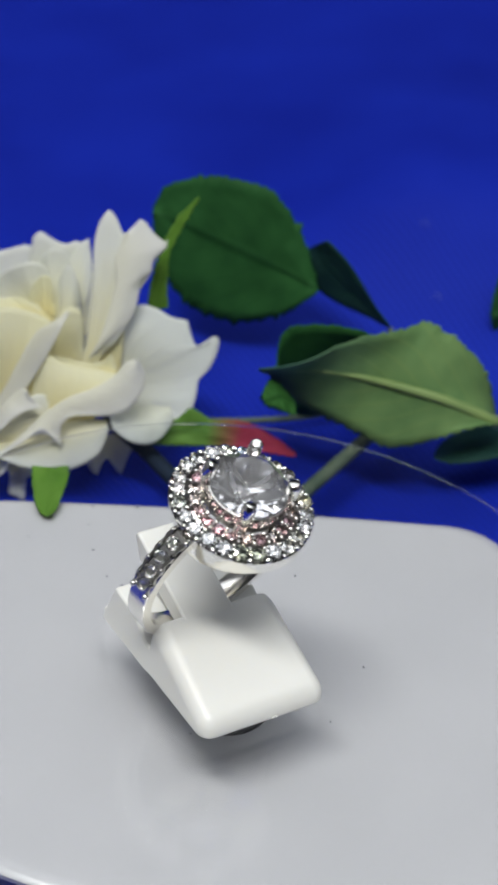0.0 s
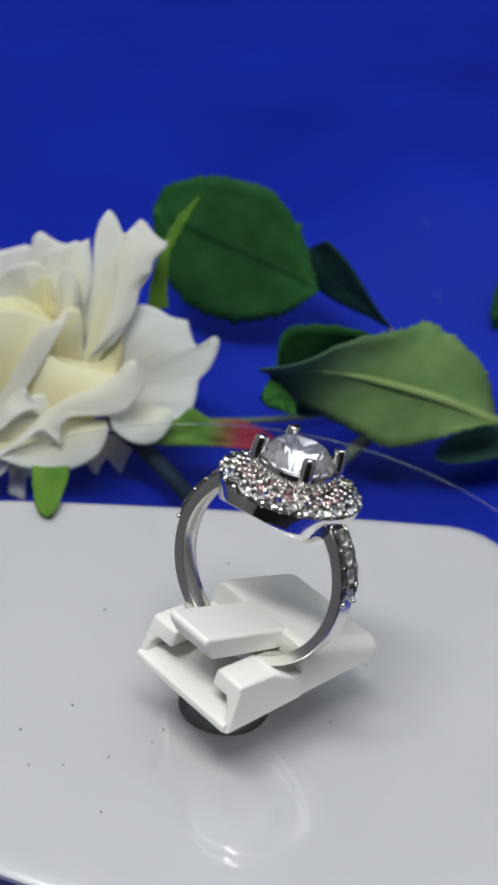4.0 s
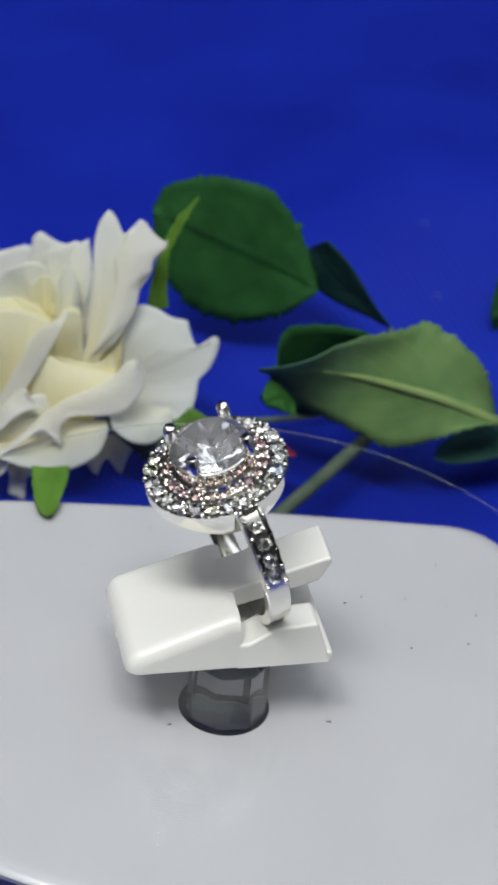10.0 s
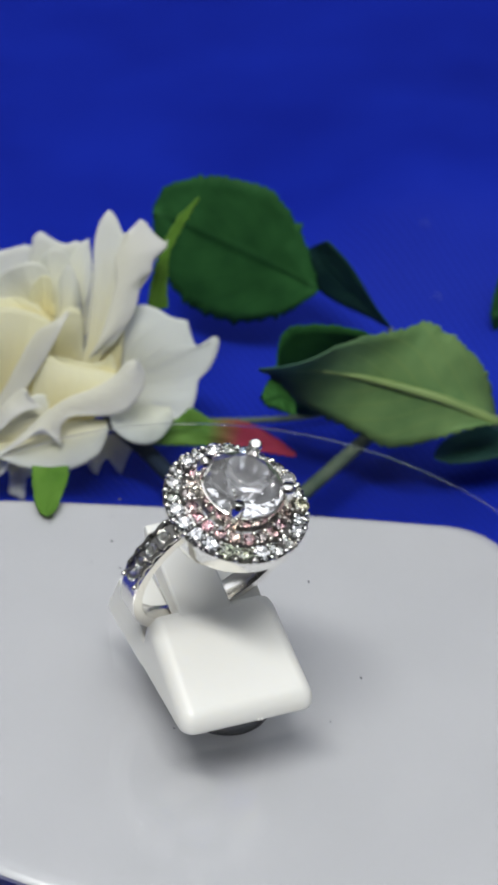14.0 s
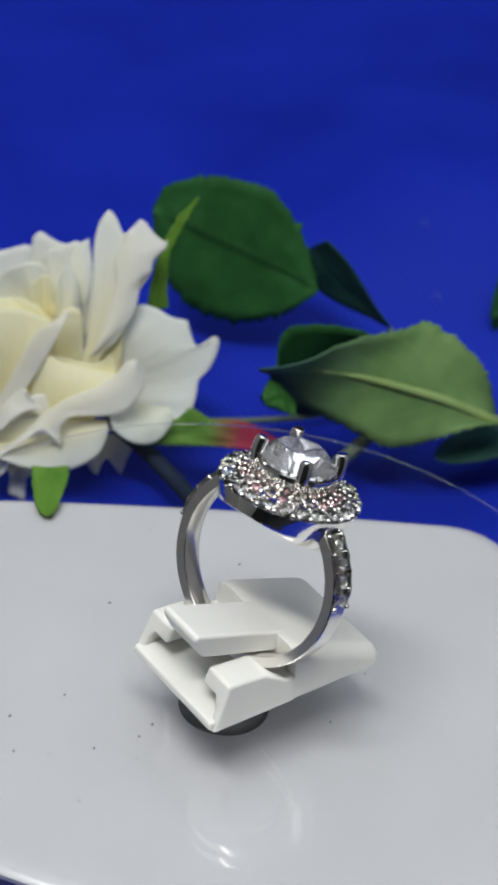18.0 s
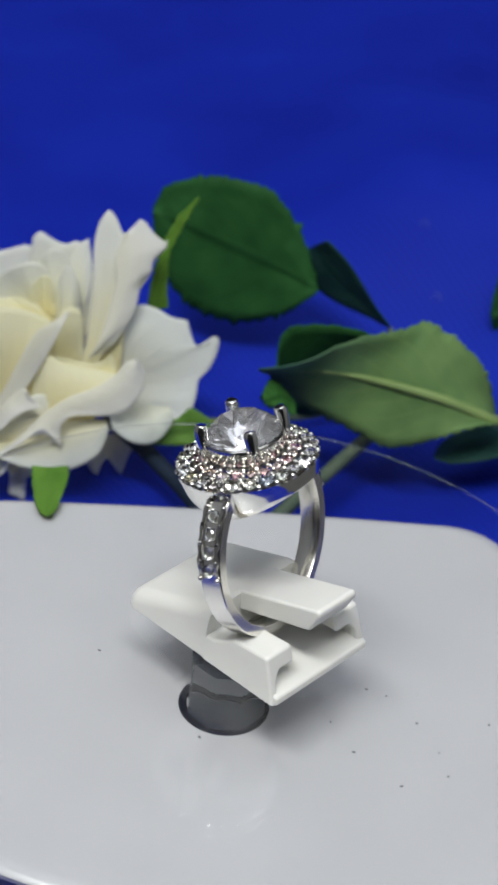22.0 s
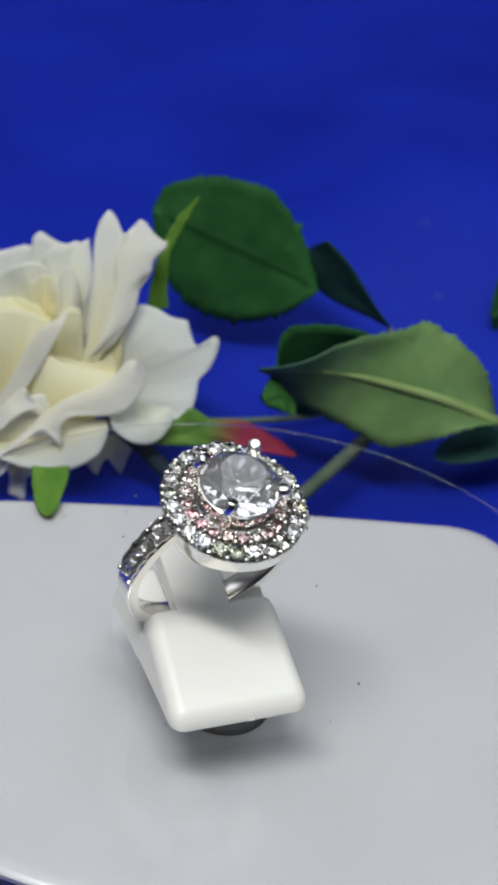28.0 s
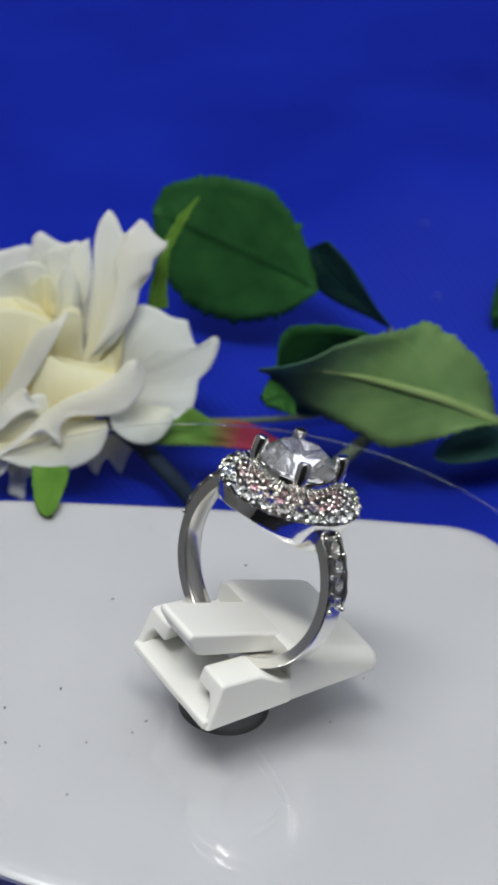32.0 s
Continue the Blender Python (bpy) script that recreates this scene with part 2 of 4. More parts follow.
def lathe(profile, n=64, bm=None, close=True):
    """Profile of (radius, height) turned round z; the first and last point may lie on the axis."""
    bm = bm or bmesh.new()
    rings = []
    for r, z in profile:
        if r < 1e-6:
            rings.append([bm.verts.new((0, 0, z))])
        else:
            rings.append([bm.verts.new((r * math.cos(2 * math.pi * i / n), r * math.sin(2 * math.pi * i / n), z)) for i in range(n)])
    pairs = list(zip(rings, rings[1:]))
    if close:
        pairs.append((rings[-1], rings[0]))
    for a, b in pairs:
        for i in range(n):
            j = (i + 1) % n
            if len(a) == 1 and len(b) == 1:
                continue
            if len(a) == 1:
                bm.faces.new((a[0], b[j], b[i]))
            elif len(b) == 1:
                bm.faces.new((a[i], a[j], b[0]))
            else:
                bm.faces.new((a[i], a[j], b[j], b[i]))
    return bm


def tube(points, radius, n=10, bm=None):
    bm = bm or bmesh.new()
    pts = [Vector(p) for p in points]
    rings = []
    for i, p in enumerate(pts):
        d = (pts[min(i + 1, len(pts) - 1)] - pts[max(i - 1, 0)]).normalized()
        a = d.cross(Vector((0, 0, 1)) if abs(d.z) < 0.9 else Vector((1, 0, 0))).normalized()
        b = d.cross(a)
        r = radius(i / (len(pts) - 1)) if callable(radius) else radius
        rings.append([bm.verts.new(p + r * (math.cos(t) * a + math.sin(t) * b)) for t in (2 * math.pi * k / n for k in range(n))])
    for q, s in zip(rings, rings[1:]):
        for k in range(n):
            bm.faces.new((q[k], q[(k + 1) % n], s[(k + 1) % n], s[k]))
    bm.faces.new(rings[0][::-1])
    bm.faces.new(rings[-1])
    return bm


def smooth_line(points, steps=8):
    """Catmull-Rom line through a few points."""
    p = [Vector(q) for q in points]
    p = [2 * p[0] - p[1]] + p + [2 * p[-1] - p[-2]]
    out = []
    for i in range(1, len(p) - 2):
        for k in range(steps):
            t = k / steps
            a, b, c, d = p[i - 1:i + 3]
            out.append(0.5 * (2 * b + (c - a) * t + (2 * a - 5 * b + 4 * c - d) * t * t + (3 * b - a - 3 * c + d) * t ** 3))
    return out + [p[-2]]


def move(bm, m):
    bmesh.ops.transform(bm, matrix=m, verts=bm.verts[:])
    return bm


# ---- the room, far and plain ----
def build_room():
    for name, lo, hi in (  # unseen shell: white ceiling, dark floor and end walls for the reflections
        ("floor", (-1500, -1500, -780), (1500, 1500, -760)), ("ceiling", (-1500, -1500, 1640), (1500, 1500, 1660)),
                         ("wall_north", (-1500, 1500, -760), (1500, 1520, 1640)), ("wall_south", (-1500, -1520, -760), (1500, -1500, 1640)),
                         ("wall_east", (1500, -1500, -760), (1520, 1500, 1640)), ("wall_west", (-1520, -1500, -760), (-1500, 1500, 1640))):
        bm = prism([(lo[0], lo[1]), (hi[0], lo[1]), (hi[0], hi[1]), (lo[0], hi[1])], lo[2], hi[2], "z")
        tagged(part(name, bm, CEILING if name == "ceiling" else REFLECTED_DARK if name in ("wall_south", "wall_north", "floor") else WALL), "unseen plain painted " + name.split("_")[0], name.split("_")[0], kind="structure")


TABLE_Z = -21.0


def build_cloth():
    """One sheet: flat on the table, swept up behind into a backdrop."""
    bm = bmesh.new()
    uv = bm.loops.layers.uv.new("UVMap")
    path = [(-60 + 10 * i, TABLE_Z) for i in range(31)]
    y0, r = 250.0, 60.0
    path += [(y0 + r * math.sin(a), TABLE_Z + r - r * math.cos(a)) for a in (radians(4 * k) for k in range(0, 19))]
    ye, ze = path[-1]
    path += [(ye + 3.1 * k, ze + 9.5 * k) for k in range(1, 12)]
    xs = [-75 + 5 * i for i in range(31)]
    rows, s, last = [], 0.0, None
    for y, z in path:
        s += 0 if last is None else math.hypot(y - last[0], z - last[1])
        last = (y, z)
        rise = min(1.0, max(0.0, (y - 50) / 38))
        lift = 9.0 * rise * rise * (3 - 2 * rise)
        row = []
        for x in xs:
            # a fold that climbs a second time on the right
            up, down = (min(1.0, max(0.0, q)) for q in ((y - 78) / 28, (y - 108) / 80))
            fold = 14.0 * min(1.0, max(0.0, (x + 12) / 30)) * (up * up * (3 - 2 * up) - 0.8 * down * down * (3 - 2 * down))
            w = 2.4 * noise.noise(Vector((x * 0.014, s * 0.012, 0.3))) + 0.35 * noise.noise(Vector((x * 0.05, s * 0.035, 4.0)))
            keep = min(1.0, max(0.0, (math.hypot(x, y) - 60) / 60))
            row.append((bm.verts.new((x, y - w * keep * (1 if z > TABLE_Z + 5 else 0), z + lift + fold + w * keep)), (x * MM, s * MM)))
        rows.append(row)
    for a, b in zip(rows, rows[1:]):
        for i in range(len(xs) - 1):
            quad = (a[i], a[i + 1], b[i + 1], b[i])
            f = bm.faces.new([v for v, _ in quad])
            for loop, (_, t) in zip(f.loops, quad):
                loop[uv].uv = t
    ob = part("tablecloth", bm, CLOTH, smooth=True, angle=180)
    mod = ob.modifiers.new("thickness", "SOLIDIFY")
    mod.thickness, mod.offset = 0.0008, -1
    for near in (Vector((21.1, 97.2, -0.5)), Vector((23.6, 87.7, -6.8))):
        bm = tube(smooth_line([near + Vector((-0.7, 0, 0.5)), near + Vector((0, 0.4, 0.9)), near + Vector((0.4, -0.3, 0.5))], 4), 0.03, 6)
        part("lint", bm, LINT, ob, "white lint fibre")
    tagged(ob, "royal blue woven cloth spread on table and swept up behind", "cloth", kind="structure")
    bm = prism([(-335, -62), (335, -62), (335, 345), (-335, 345)], TABLE_Z - 26, TABLE_Z - 1.4, "z")
    table = thing("table", "plain dark table under the blue cloth", "table")
    part("tabletop", bm, TABLE, table)
    for x in (-310, 310):
        for y in (-38, 320):
            part("leg", prism([(x - 20, y - 20), (x + 20, y - 20), (x + 20, y + 20), (x - 20, y + 20)], -760, TABLE_Z - 26, "z"), TABLE, table)


# ---- turntable ----
PLATE_Z = -8.5


def plate_outline(grow=0.0, r=8.0):
    """Straight back, round corners, bowed front."""
    pts = []
    back, side = 35.6 + grow, 33.5 + grow

    def arc(cx, cy, r, a0, a1, n):
        for k in range(n + 1):
            a = radians(a0 + (a1 - a0) * k / n)
            pts.append((cx + r * math.cos(a), cy + r * math.sin(a)))
    R = 63.8 + grow
    cx, cy = 4.0, 33.0
    right = side + 1.9
    arc(right - r, back - r, r, 0, 90, 10)
    for k in range(1, 12):
        x = (right - r) - (right + side - 2 * r) * k / 12
        pts.append((x, back + 0.6 * math.sin(math.pi * k / 12)))
    arc(-side + r, back - r, r, 90, 180, 10)
    arc(-side + 10, -11 - grow * 0.3, 10, 180, 222, 6)
    a0 = 180 + math.degrees(math.acos((side - 4 + cx) / R))
    a1 = 360 - math.degrees(math.acos((side - 4 - cx) / R))
    arc(cx, cy, R, a0 + 3, a1 - 3, 40)
    arc(right - 10, -14 - grow * 0.3, 10, 318, 360, 6)
    t = radians(4.8)
    return [(x * math.cos(t) - y * math.sin(t), x * math.sin(t) + y * math.cos(t)) for x, y in pts]


def build_turntable():
    tt = thing("display_turntable", "white glossy turntable base with a turning clear disc", "turntable")
    body = plate_outline()
    bm = bmesh.new()
    # body with a rounded shoulder, built of stacked outlines
    levels = [(-7.0, TABLE_Z + 0.2), (-6.0, TABLE_Z + 0.2), (-5.6, TABLE_Z + 1), (-5.6, -12.0), (-4.6, -10.6), (-0.6, -10.2), (0.0, -9.8), (0.05, -9.2), (-0.6, -8.7), (-1.4, PLATE_Z), (-1.7, PLATE_Z)]
    rings = [[bm.verts.new((x, y, z)) for x, y in plate_outline(g)] for g, z in levels]
    n = len(rings[0])
    for a, b in zip(rings, rings[1:]):
        for i in range(n):
            bm.faces.new((a[i], a[(i + 1) % n], b[(i + 1) % n], b[i]))
    bm.faces.new(rings[0][::-1])
    bm.faces.new(rings[-1])
    part("base", bm, PLATE, tt, "white glossy plastic base with rounded corners", True, 30)
    bm = lathe([(3.9, PLATE_Z - 0.3), (4.1, PLATE_Z + 0.2), (4.5, PLATE_Z + 0.25), (4.85, PLATE_Z + 0.18), (4.95, PLATE_Z + 0.02), (4.95, PLATE_Z - 1), (3.9, PLATE_Z - 1)], 64)
    part("bushing", move(bm, Matrix.Translation((-0.2, 0.35, 0))), DARKSTEEL, tt, "dark round bushing under the column", True)
    part("socket", move(lathe([(0, PLATE_Z + 0.05), (3.88, PLATE_Z + 0.05), (3.88, PLATE_Z - 0.6), (0, PLATE_Z - 0.6)], 48, close=False), Matrix.Translation((-0.2, 0.35, 0))), SOCKET, tt, "grey socket floor inside the bushing", True)
    # dust lying on the base
    bm = bmesh.new()
    rng = random.Random(3)
    for x, y, r in ((11.44, -0.62, 0.13), (-11.26, 29.81, 0.16), (-25.91, 22.78, 0.1), (24.0, 33.0, 0.1), (-21.0, 18.4, 0.08)):
        bmesh.ops.create_icosphere(bm, subdivisions=1, radius=r, matrix=Matrix.Translation((x, y, PLATE_Z + 0.06)) @ Matrix.Diagonal((1, 1.3, 0.6, 1)))
    part("dust", bm, DUST, tt, "dark dust specks on the base")["kind"] = "stuff"
    # the turning disc with its column and dust
    disc = part("disc", lathe([(0, -0.92), (41.9, -0.92)], 160, lathe([(0, 0.0), (41.9, 0.0)], 160, close=False), close=False),
                PANE, tt, "clear round acrylic disc with polished edge", True, 12)
    part("rim", lathe([(41.99, -0.36), (42.03, -0.39), (42.05, -0.45), (42.03, -0.51), (41.99, -0.54)], 200), ACRYLIC, disc, "polished clear rim", True, 60)
    outline = []
    for k in range(8):
        for d in (-3.2, 3.2):
            a = radians(45 * k + 10 + d)
            outline.append((4.32 * math.cos(a), 4.32 * math.sin(a)))
    part("column", prism(outline, PLATE_Z - 0.2, -1.0, "z"), ACRYLIC, disc, "clear eight-sided plastic column")
    bm = bmesh.new()
    specks = ((-14.77, -2.93), (-16.97, -3.31), (-21.52, -1.55), (-25.43, 0.93), (-27.73, 3.4), (-24.63, 7.44), (-18.4, 6.11), (-4.81, 13.72), (10.77, 9.07), (-27.64, -5.93), (-36.14, 4.56))
    more = [(r * math.cos(a), r * math.sin(a)) for r, a in ((rng.uniform(14, 40), rng.uniform(0, 6.28)) for _ in range(9))]
    for k, (x, y) in enumerate(list(specks) + more):
        r = 0.15 if k < len(specks) else rng.uniform(0.06, 0.10)
        m = Matrix.Translation((x, y, 0.05)) @ Matrix.Rotation(rng.uniform(0, 3), 4, "Z") @ Matrix.Diagonal((1, rng.uniform(1, 1.8), 0.5, 1))
        bmesh.ops.create_icosphere(bm, subdivisions=1, radius=r, matrix=m)
    part("dust", bm, DUST, disc, "dark dust specks on the disc")["kind"] = "stuff"
    return disc


# ---- the white ring holder (x towards its open end, y across) ----
def build_holder():
    holder = thing("ring_holder", "white moulded plastic ring holder standing on the clear disc", "ring holder")
    turn = pose(0, 0, 0, 0, 0, 165)
    mid = turn @ Vector((-1.2, 3.3, 0))
    turn = Matrix.Translation(mid) @ Matrix.Rotation(radians(3.6), 4, "Z") @ Matrix.Translation(-mid) @ turn
    x0, x1, ya, yb = -12.3, 9.8, -4.3, 10.45
    # wedge: the sloped back panel
    wedge = prism([(x0, 0.7), (x0, 2.55), (-1.6, 6.7), (-0.5, 6.7), (-0.5, 0.7)], ya, yb)
    for v in wedge.verts:
        if v.co.z > 6:
            v.co.y = 3.25 + (v.co.y - 3.25) * 0.94
    bevel(wedge, 1.55, 6, skip=lambda e: all(abs(v.co.x + 0.5) < 0.01 for v in e.verts) or all(v.co.z < 0.75 for v in e.verts))
    bevel(wedge, 0.25, 2, 60, skip=lambda e: not all(v.co.z < 0.75 for v in e.verts))
    # floor of the channel
    deck = prism([(-2, 0.68), (x1, 0.68), (x1 - 0.05, 1.75), (-2, 2.0)], ya + 0.3, yb - 0.3)
    bevel(deck, 0.3, 3)
    foot = prism([(x0 + 1.6, ya + 1.6), (x1 - 1.6, ya + 1.6), (x1 - 1.6, yb - 1.6), (x0 + 1.6, yb - 1.6)], 0.02, 0.9, "z")
    bevel(foot, 0.2, 2)
    part("foot", move(foot, turn), HOLDER, holder, "", True, 50)
    part("wedge", move(wedge, turn), HOLDER, holder, "", True, 50)
    part("deck", move(deck, turn), HOLDER, holder, "", True, 50)
    for side in (0, 1):
        o, s = (ya, 1) if side == 0 else (yb, -1)
        # hooked rail: outer wall and a lip that reaches inward
        bm = bmesh.new()
        section = [(0, 0.69), (1.0, 0.69), (1.2, 2.9), (1.9, 3.9), (4.1, 3.9), (4.1, 5.7), (0.37, 5.7)]
        rows = []
        for x, k, lean in ((9.7, 1.0, -0.34), (8.8, 1.0, -0.24), (3.2, 0.92, 0.0), (0.6, 0.6, 0.0), (-0.5, 0.58, 0.0)):
            rows.append([bm.verts.new((x + lean * z * k, o + s * y * (k if y == 0.37 else 1), 0.69 + (z - 0.69) * k)) for y, z in section])
        for a, b in zip(rows, rows[1:]):
            for i in range(len(section)):
                j = (i + 1) % len(section)
                bm.faces.new((a[i], a[j], b[j], b[i]))
        bm.faces.new(rows[0])
        bm.faces.new(rows[-1][::-1])
        bmesh.ops.recalc_face_normals(bm, faces=bm.faces[:])
        bevel(bm, 0.55, 4, 40, skip=lambda e: all(abs(v.co.x + 0.5) < 0.01 for v in e.verts) or all(v.co.z < 0.7 for v in e.verts))
        part("rail", move(bm, turn), HOLDER, holder, "", True, 50)
    # tongue on which the ring hangs
    bm = prism([(-3.2, 3.6), (0.0, 4.6), (8.1, 7.2), (8.9, 7.5), (10.1, 10.0), (9.7, 10.55), (-1.2, 6.75), (-3.2, 5.4)], 0.9, 6.7)
    bevel(bm, 0.62, 4)
    part("tongue", move(bm, turn), HOLDER, holder, "", True, 50)
    for ob in holder.children:
        ob.modifiers.new("flats", "WEIGHTED_NORMAL").keep_sharp = True
    # moulding burr on the back edge
    bm = bmesh.new()
    for y in (1.9, 2.3):
        bmesh.ops.create_icosphere(bm, subdivisions=1, radius=0.2, matrix=Matrix.Translation((x0 + 0.02, y, 0.95)))
    part("moulding_burr", move(bm, turn), HOLDER, holder)
    return holder


# ---- the ring ----
def brilliant(r, n=16, table=0.56, crown=0.32, pavilion=0.86, deep=0.42):
    """A round brilliant: table, star, kite and girdle facets above, pavilion mains below."""
    bm = bmesh.new()

    def loop(rad, z, off, k):
        return [bm.verts.new((rad * math.cos(2 * math.pi * (i + off) / k), rad * math.sin(2 * math.pi * (i + off) / k), z)) for i in range(k)]
    h = n // 2
    top = loop(r * table, r * crown, 0, h)
    mid = loop(r * 0.80, r * crown * 0.58, 0.5, h)
    g1 = loop(r, 0.03 * r, 0, n)
    g0 = loop(r, -0.03 * r, 0, n)
    low = loop(r * deep, -r * pavilion * (1 - deep) * 0.97, 0.5, h)
    tip = bm.verts.new((0, 0, -r * pavilion))
    bm.faces.new(top)
    for i in range(h):
        j = (i + 1) % h
        bm.faces.new((top[i], mid[i], top[j]))
        bm.faces.new((mid[i], g1[2 * i], g1[2 * i + 1]))
        bm.faces.new((mid[i], g1[2 * i + 1], g1[(2 * i + 2) % n]))
        bm.faces.new((top[j], mid[i], g1[(2 * i + 2) % n], mid[j]))
        bm.faces.new((low[i], g0[2 * i + 1], g0[2 * i]))
        bm.faces.new((low[i], g0[(2 * i + 2) % n], g0[2 * i + 1]))
        bm.faces.new((tip, low[j], g0[(2 * i + 2) % n], low[i]))
    for i in range(n):
        bm.faces.new((g0[i], g0[(i + 1) % n], g1[(i + 1) % n], g1[i]))
    return bm


def shared(name, source, m, parent, label=""):
    """One more piece on the mesh of another."""
    ob = new(name, source.data)
    ob.parent = parent
    ob.matrix_basis = m
    if label:
        ob["label"] = label
    return ob


def build_ring():
    ring = thing("ring", "silver halo ring with large clear stone and small pave stones", "ring")
    # ring space: x along the shoulders, y along the finger, z up to the head
    lean = Matrix.Translation((-0.73, -3.13, 13.15)) @ Matrix.Rotation(radians(0.44), 4, "Z") @ Matrix.Rotation(radians(16.1), 4, "Y") @ Matrix.Rotation(radians(90), 4, "Z")
    # shank: a flat band that widens to the shoulders
    bm = bmesh.new()
    rows = []
    N = 120
    for i in range(N + 1):
        a = radians(-90 - 152 + 304 * i / N)
        up = abs(i / N - 0.5) * 2
        w = 1.15 + 0.15 * up
        ri, ro = 8.98, 10.15 + 0.2 * up
        sec = [(ri + 0.05, -w + 0.1), (ri, 0), (ri + 0.05, w - 0.1), (ri + 0.14, w), (ro - 0.12, w), (ro, w - 0.12), (ro, -w + 0.12), (ro - 0.12, -w), (ri + 0.14, -w)]
        rows.append([bm.verts.new((r * math.cos(a), y, r * math.sin(a))) for r, y in sec])
    for a, b in zip(rows, rows[1:]):
        for i in range(len(a)):
            j = (i + 1) % len(a)
            bm.faces.new((a[i], a[j], b[j], b[i]))
    bm.faces.new(rows[0])
    bm.faces.new(rows[-1][::-1])
    part("shank", move(bm, lean), BAND, ring, "polished silver band", True, 40)
    # pave shoulders
    first = part("pave_stone", move(brilliant(0.7, 12, 0.5, 0.36), Matrix.Identity(4)), GEM_PAVE, ring)
    bm = bmesh.new()
    bmesh.ops.create_icosphere(bm, subdivisions=2, radius=1.0)
    bead0 = part("bead", bm, SILVER, ring, "", True, 180)
    q = lean @ Vector((0, 0, 9.6))
    bead0.matrix_basis = Matrix.Translation(q * MM) @ Matrix.Scale(0.3, 4)
    placed = 0
    for s in (-1, 1):
        for k in range(4):
            a = radians(90 + s * (49 + 10.2 * k))
            m = lean @ Matrix.Rotation(-(a - math.pi / 2), 4, "Y") @ Matrix.Translation((0, 0, 10.62))
            mm = Matrix.Translation(m.translation * MM) @ m.to_3x3().to_4x4()
            if placed == 0:
                first.matrix_basis = mm
            else:
                shared("pave_stone", first, mm, ring)
            placed += 1
            for y in (-1, 1):
                for d in (-0.5, 0.5):
                    b = radians(90 + s * (49 + 10.2 * (k + d)))
                    q = lean @ Vector((10.47 * math.cos(b), y * 0.98, 10.47 * math.sin(b)))
                    shared("bead", bead0, Matrix.Translation(q * MM) @ Matrix.Scale(0.3, 4), ring)
        # raised bed under the stones
        bed = bmesh.new()
        rows = []
        for k in range(21):
            a = radians(90 + s * (38 + 47 * k / 20))
            sc = 0.22 * abs(math.sin(math.pi * 5 * k / 20 + 0.4))
            top = 10.65 - 0.35 * max(0, k - 17) / 3
            sec = [(9.9, -1.32 + sc), (top, -1.28 + sc), (top, -0.82), (10.0, -0.62), (10.0, 0.62), (top, 0.82), (top, 1.28 - sc), (9.9, 1.32 - sc)]
            rows.append([bed.verts.new((r * math.cos(a), y, r * math.sin(a))) for r, y in sec])
        for p, q in zip(rows, rows[1:]):
            for i in range(8):
                bed.faces.new((p[i], p[(i + 1) % 8], q[(i + 1) % 8], q[i]))
        bed.faces.new(rows[0])
        bed.faces.new(rows[-1][::-1])
        shoulder = part("shoulder", move(bed, lean), BED_DARK, ring, "", True, 30)
        floor = bmesh.new()
        edge = [[floor.verts.new((10.04 * math.cos(a), y, 10.04 * math.sin(a))) for a in (radians(90 + s * (40 + 44 * k / 12)) for k in range(13))] for y in (-0.64, 0.64)]
        for k in range(12):
            floor.faces.new((edge[0][k], edge[0][k + 1], edge[1][k + 1], edge[1][k]))
        part("channel", move(floor, lean), GAP_DARK, shoulder, "channel under the pave stones, gap shade in its colour", True, 60)
    # halo cup with its curved gallery
    head = lean @ Matrix.Translation((-0.2, -0.56, 9.45))
    n = 96
    bm = bmesh.new()
    rings = []
    for r, z, dip, tuck in ((7.0, -0.7, 0, 0), (7.42, -0.34, 0, 0), (7.43, -0.6, 0.1, 0.17), (7.43, -0.95, 0.4, 0.58), (7.43, -1.35, 0.75, 1.05), (7.43, -1.65, 0.98, 1.4), (7.38, -1.72, 1, 1.45), (7.24, -1.7, 1, 1.45), (7.0, -1.4, 0.5, 1.0), (3.4, -1.2, 0, 0), (3.4, -1.02, 0, 0), (6.75, -1.0, 0, 0), (6.85, -0.6, 0, 0)):
        row = []
        for i in range(n):
            t = 2 * math.pi * i / n
            gallery = dip * 2.5 * math.cos(t) ** 2
            q = r - tuck * math.cos(t) ** 2
            row.append(bm.verts.new((q * math.cos(t), q * math.sin(t), z - gallery)))
        rings.append(row)
    for k in range(len(rings)):
        a, b = rings[k], rings[(k + 1) % len(rings)]
        for i in range(n):
            bm.faces.new((a[i], a[(i + 1) % n], b[(i + 1) % n], b[i]))
    part("halo_cup", move(bm, head), SILVER, ring, "polished silver halo cup", True, 30)

    rng = random.Random(8)

    def circle_of(name, count, rad, z, size, mat, label, tilt):
        src = None
        for k in range(count):
            t = 2 * math.pi * (k + 0.25) / count
            m = head @ Matrix.Rotation(t, 4, "Z") @ Matrix.Translation((rad, 0, z)) @ Matrix.Rotation(radians(tilt + rng.uniform(-14, 14)), 4, "Y")
            m = m @ Matrix.Rotation(radians(rng.uniform(-14, 14)), 4, "X") @ Matrix.Rotation(rng.uniform(0, 0.8), 4, "Z")
            mm = Matrix.Translation(m.translation * MM) @ m.to_3x3().to_4x4()
            if src is None:
                src = part(name, brilliant(size, 8), mat, ring, label)
                src.matrix_basis = mm
            else:
                shared(name, src, mm, ring, label)
    circle_of("halo_stone", 24, 6.58, 0.14, 0.9, GEM_SMALL, "clear round halo stone", 6)
    circle_of("pink_stone", 22, 4.98, 0.38, 0.66, GEM_PINK, "pale pink round stone", 4)
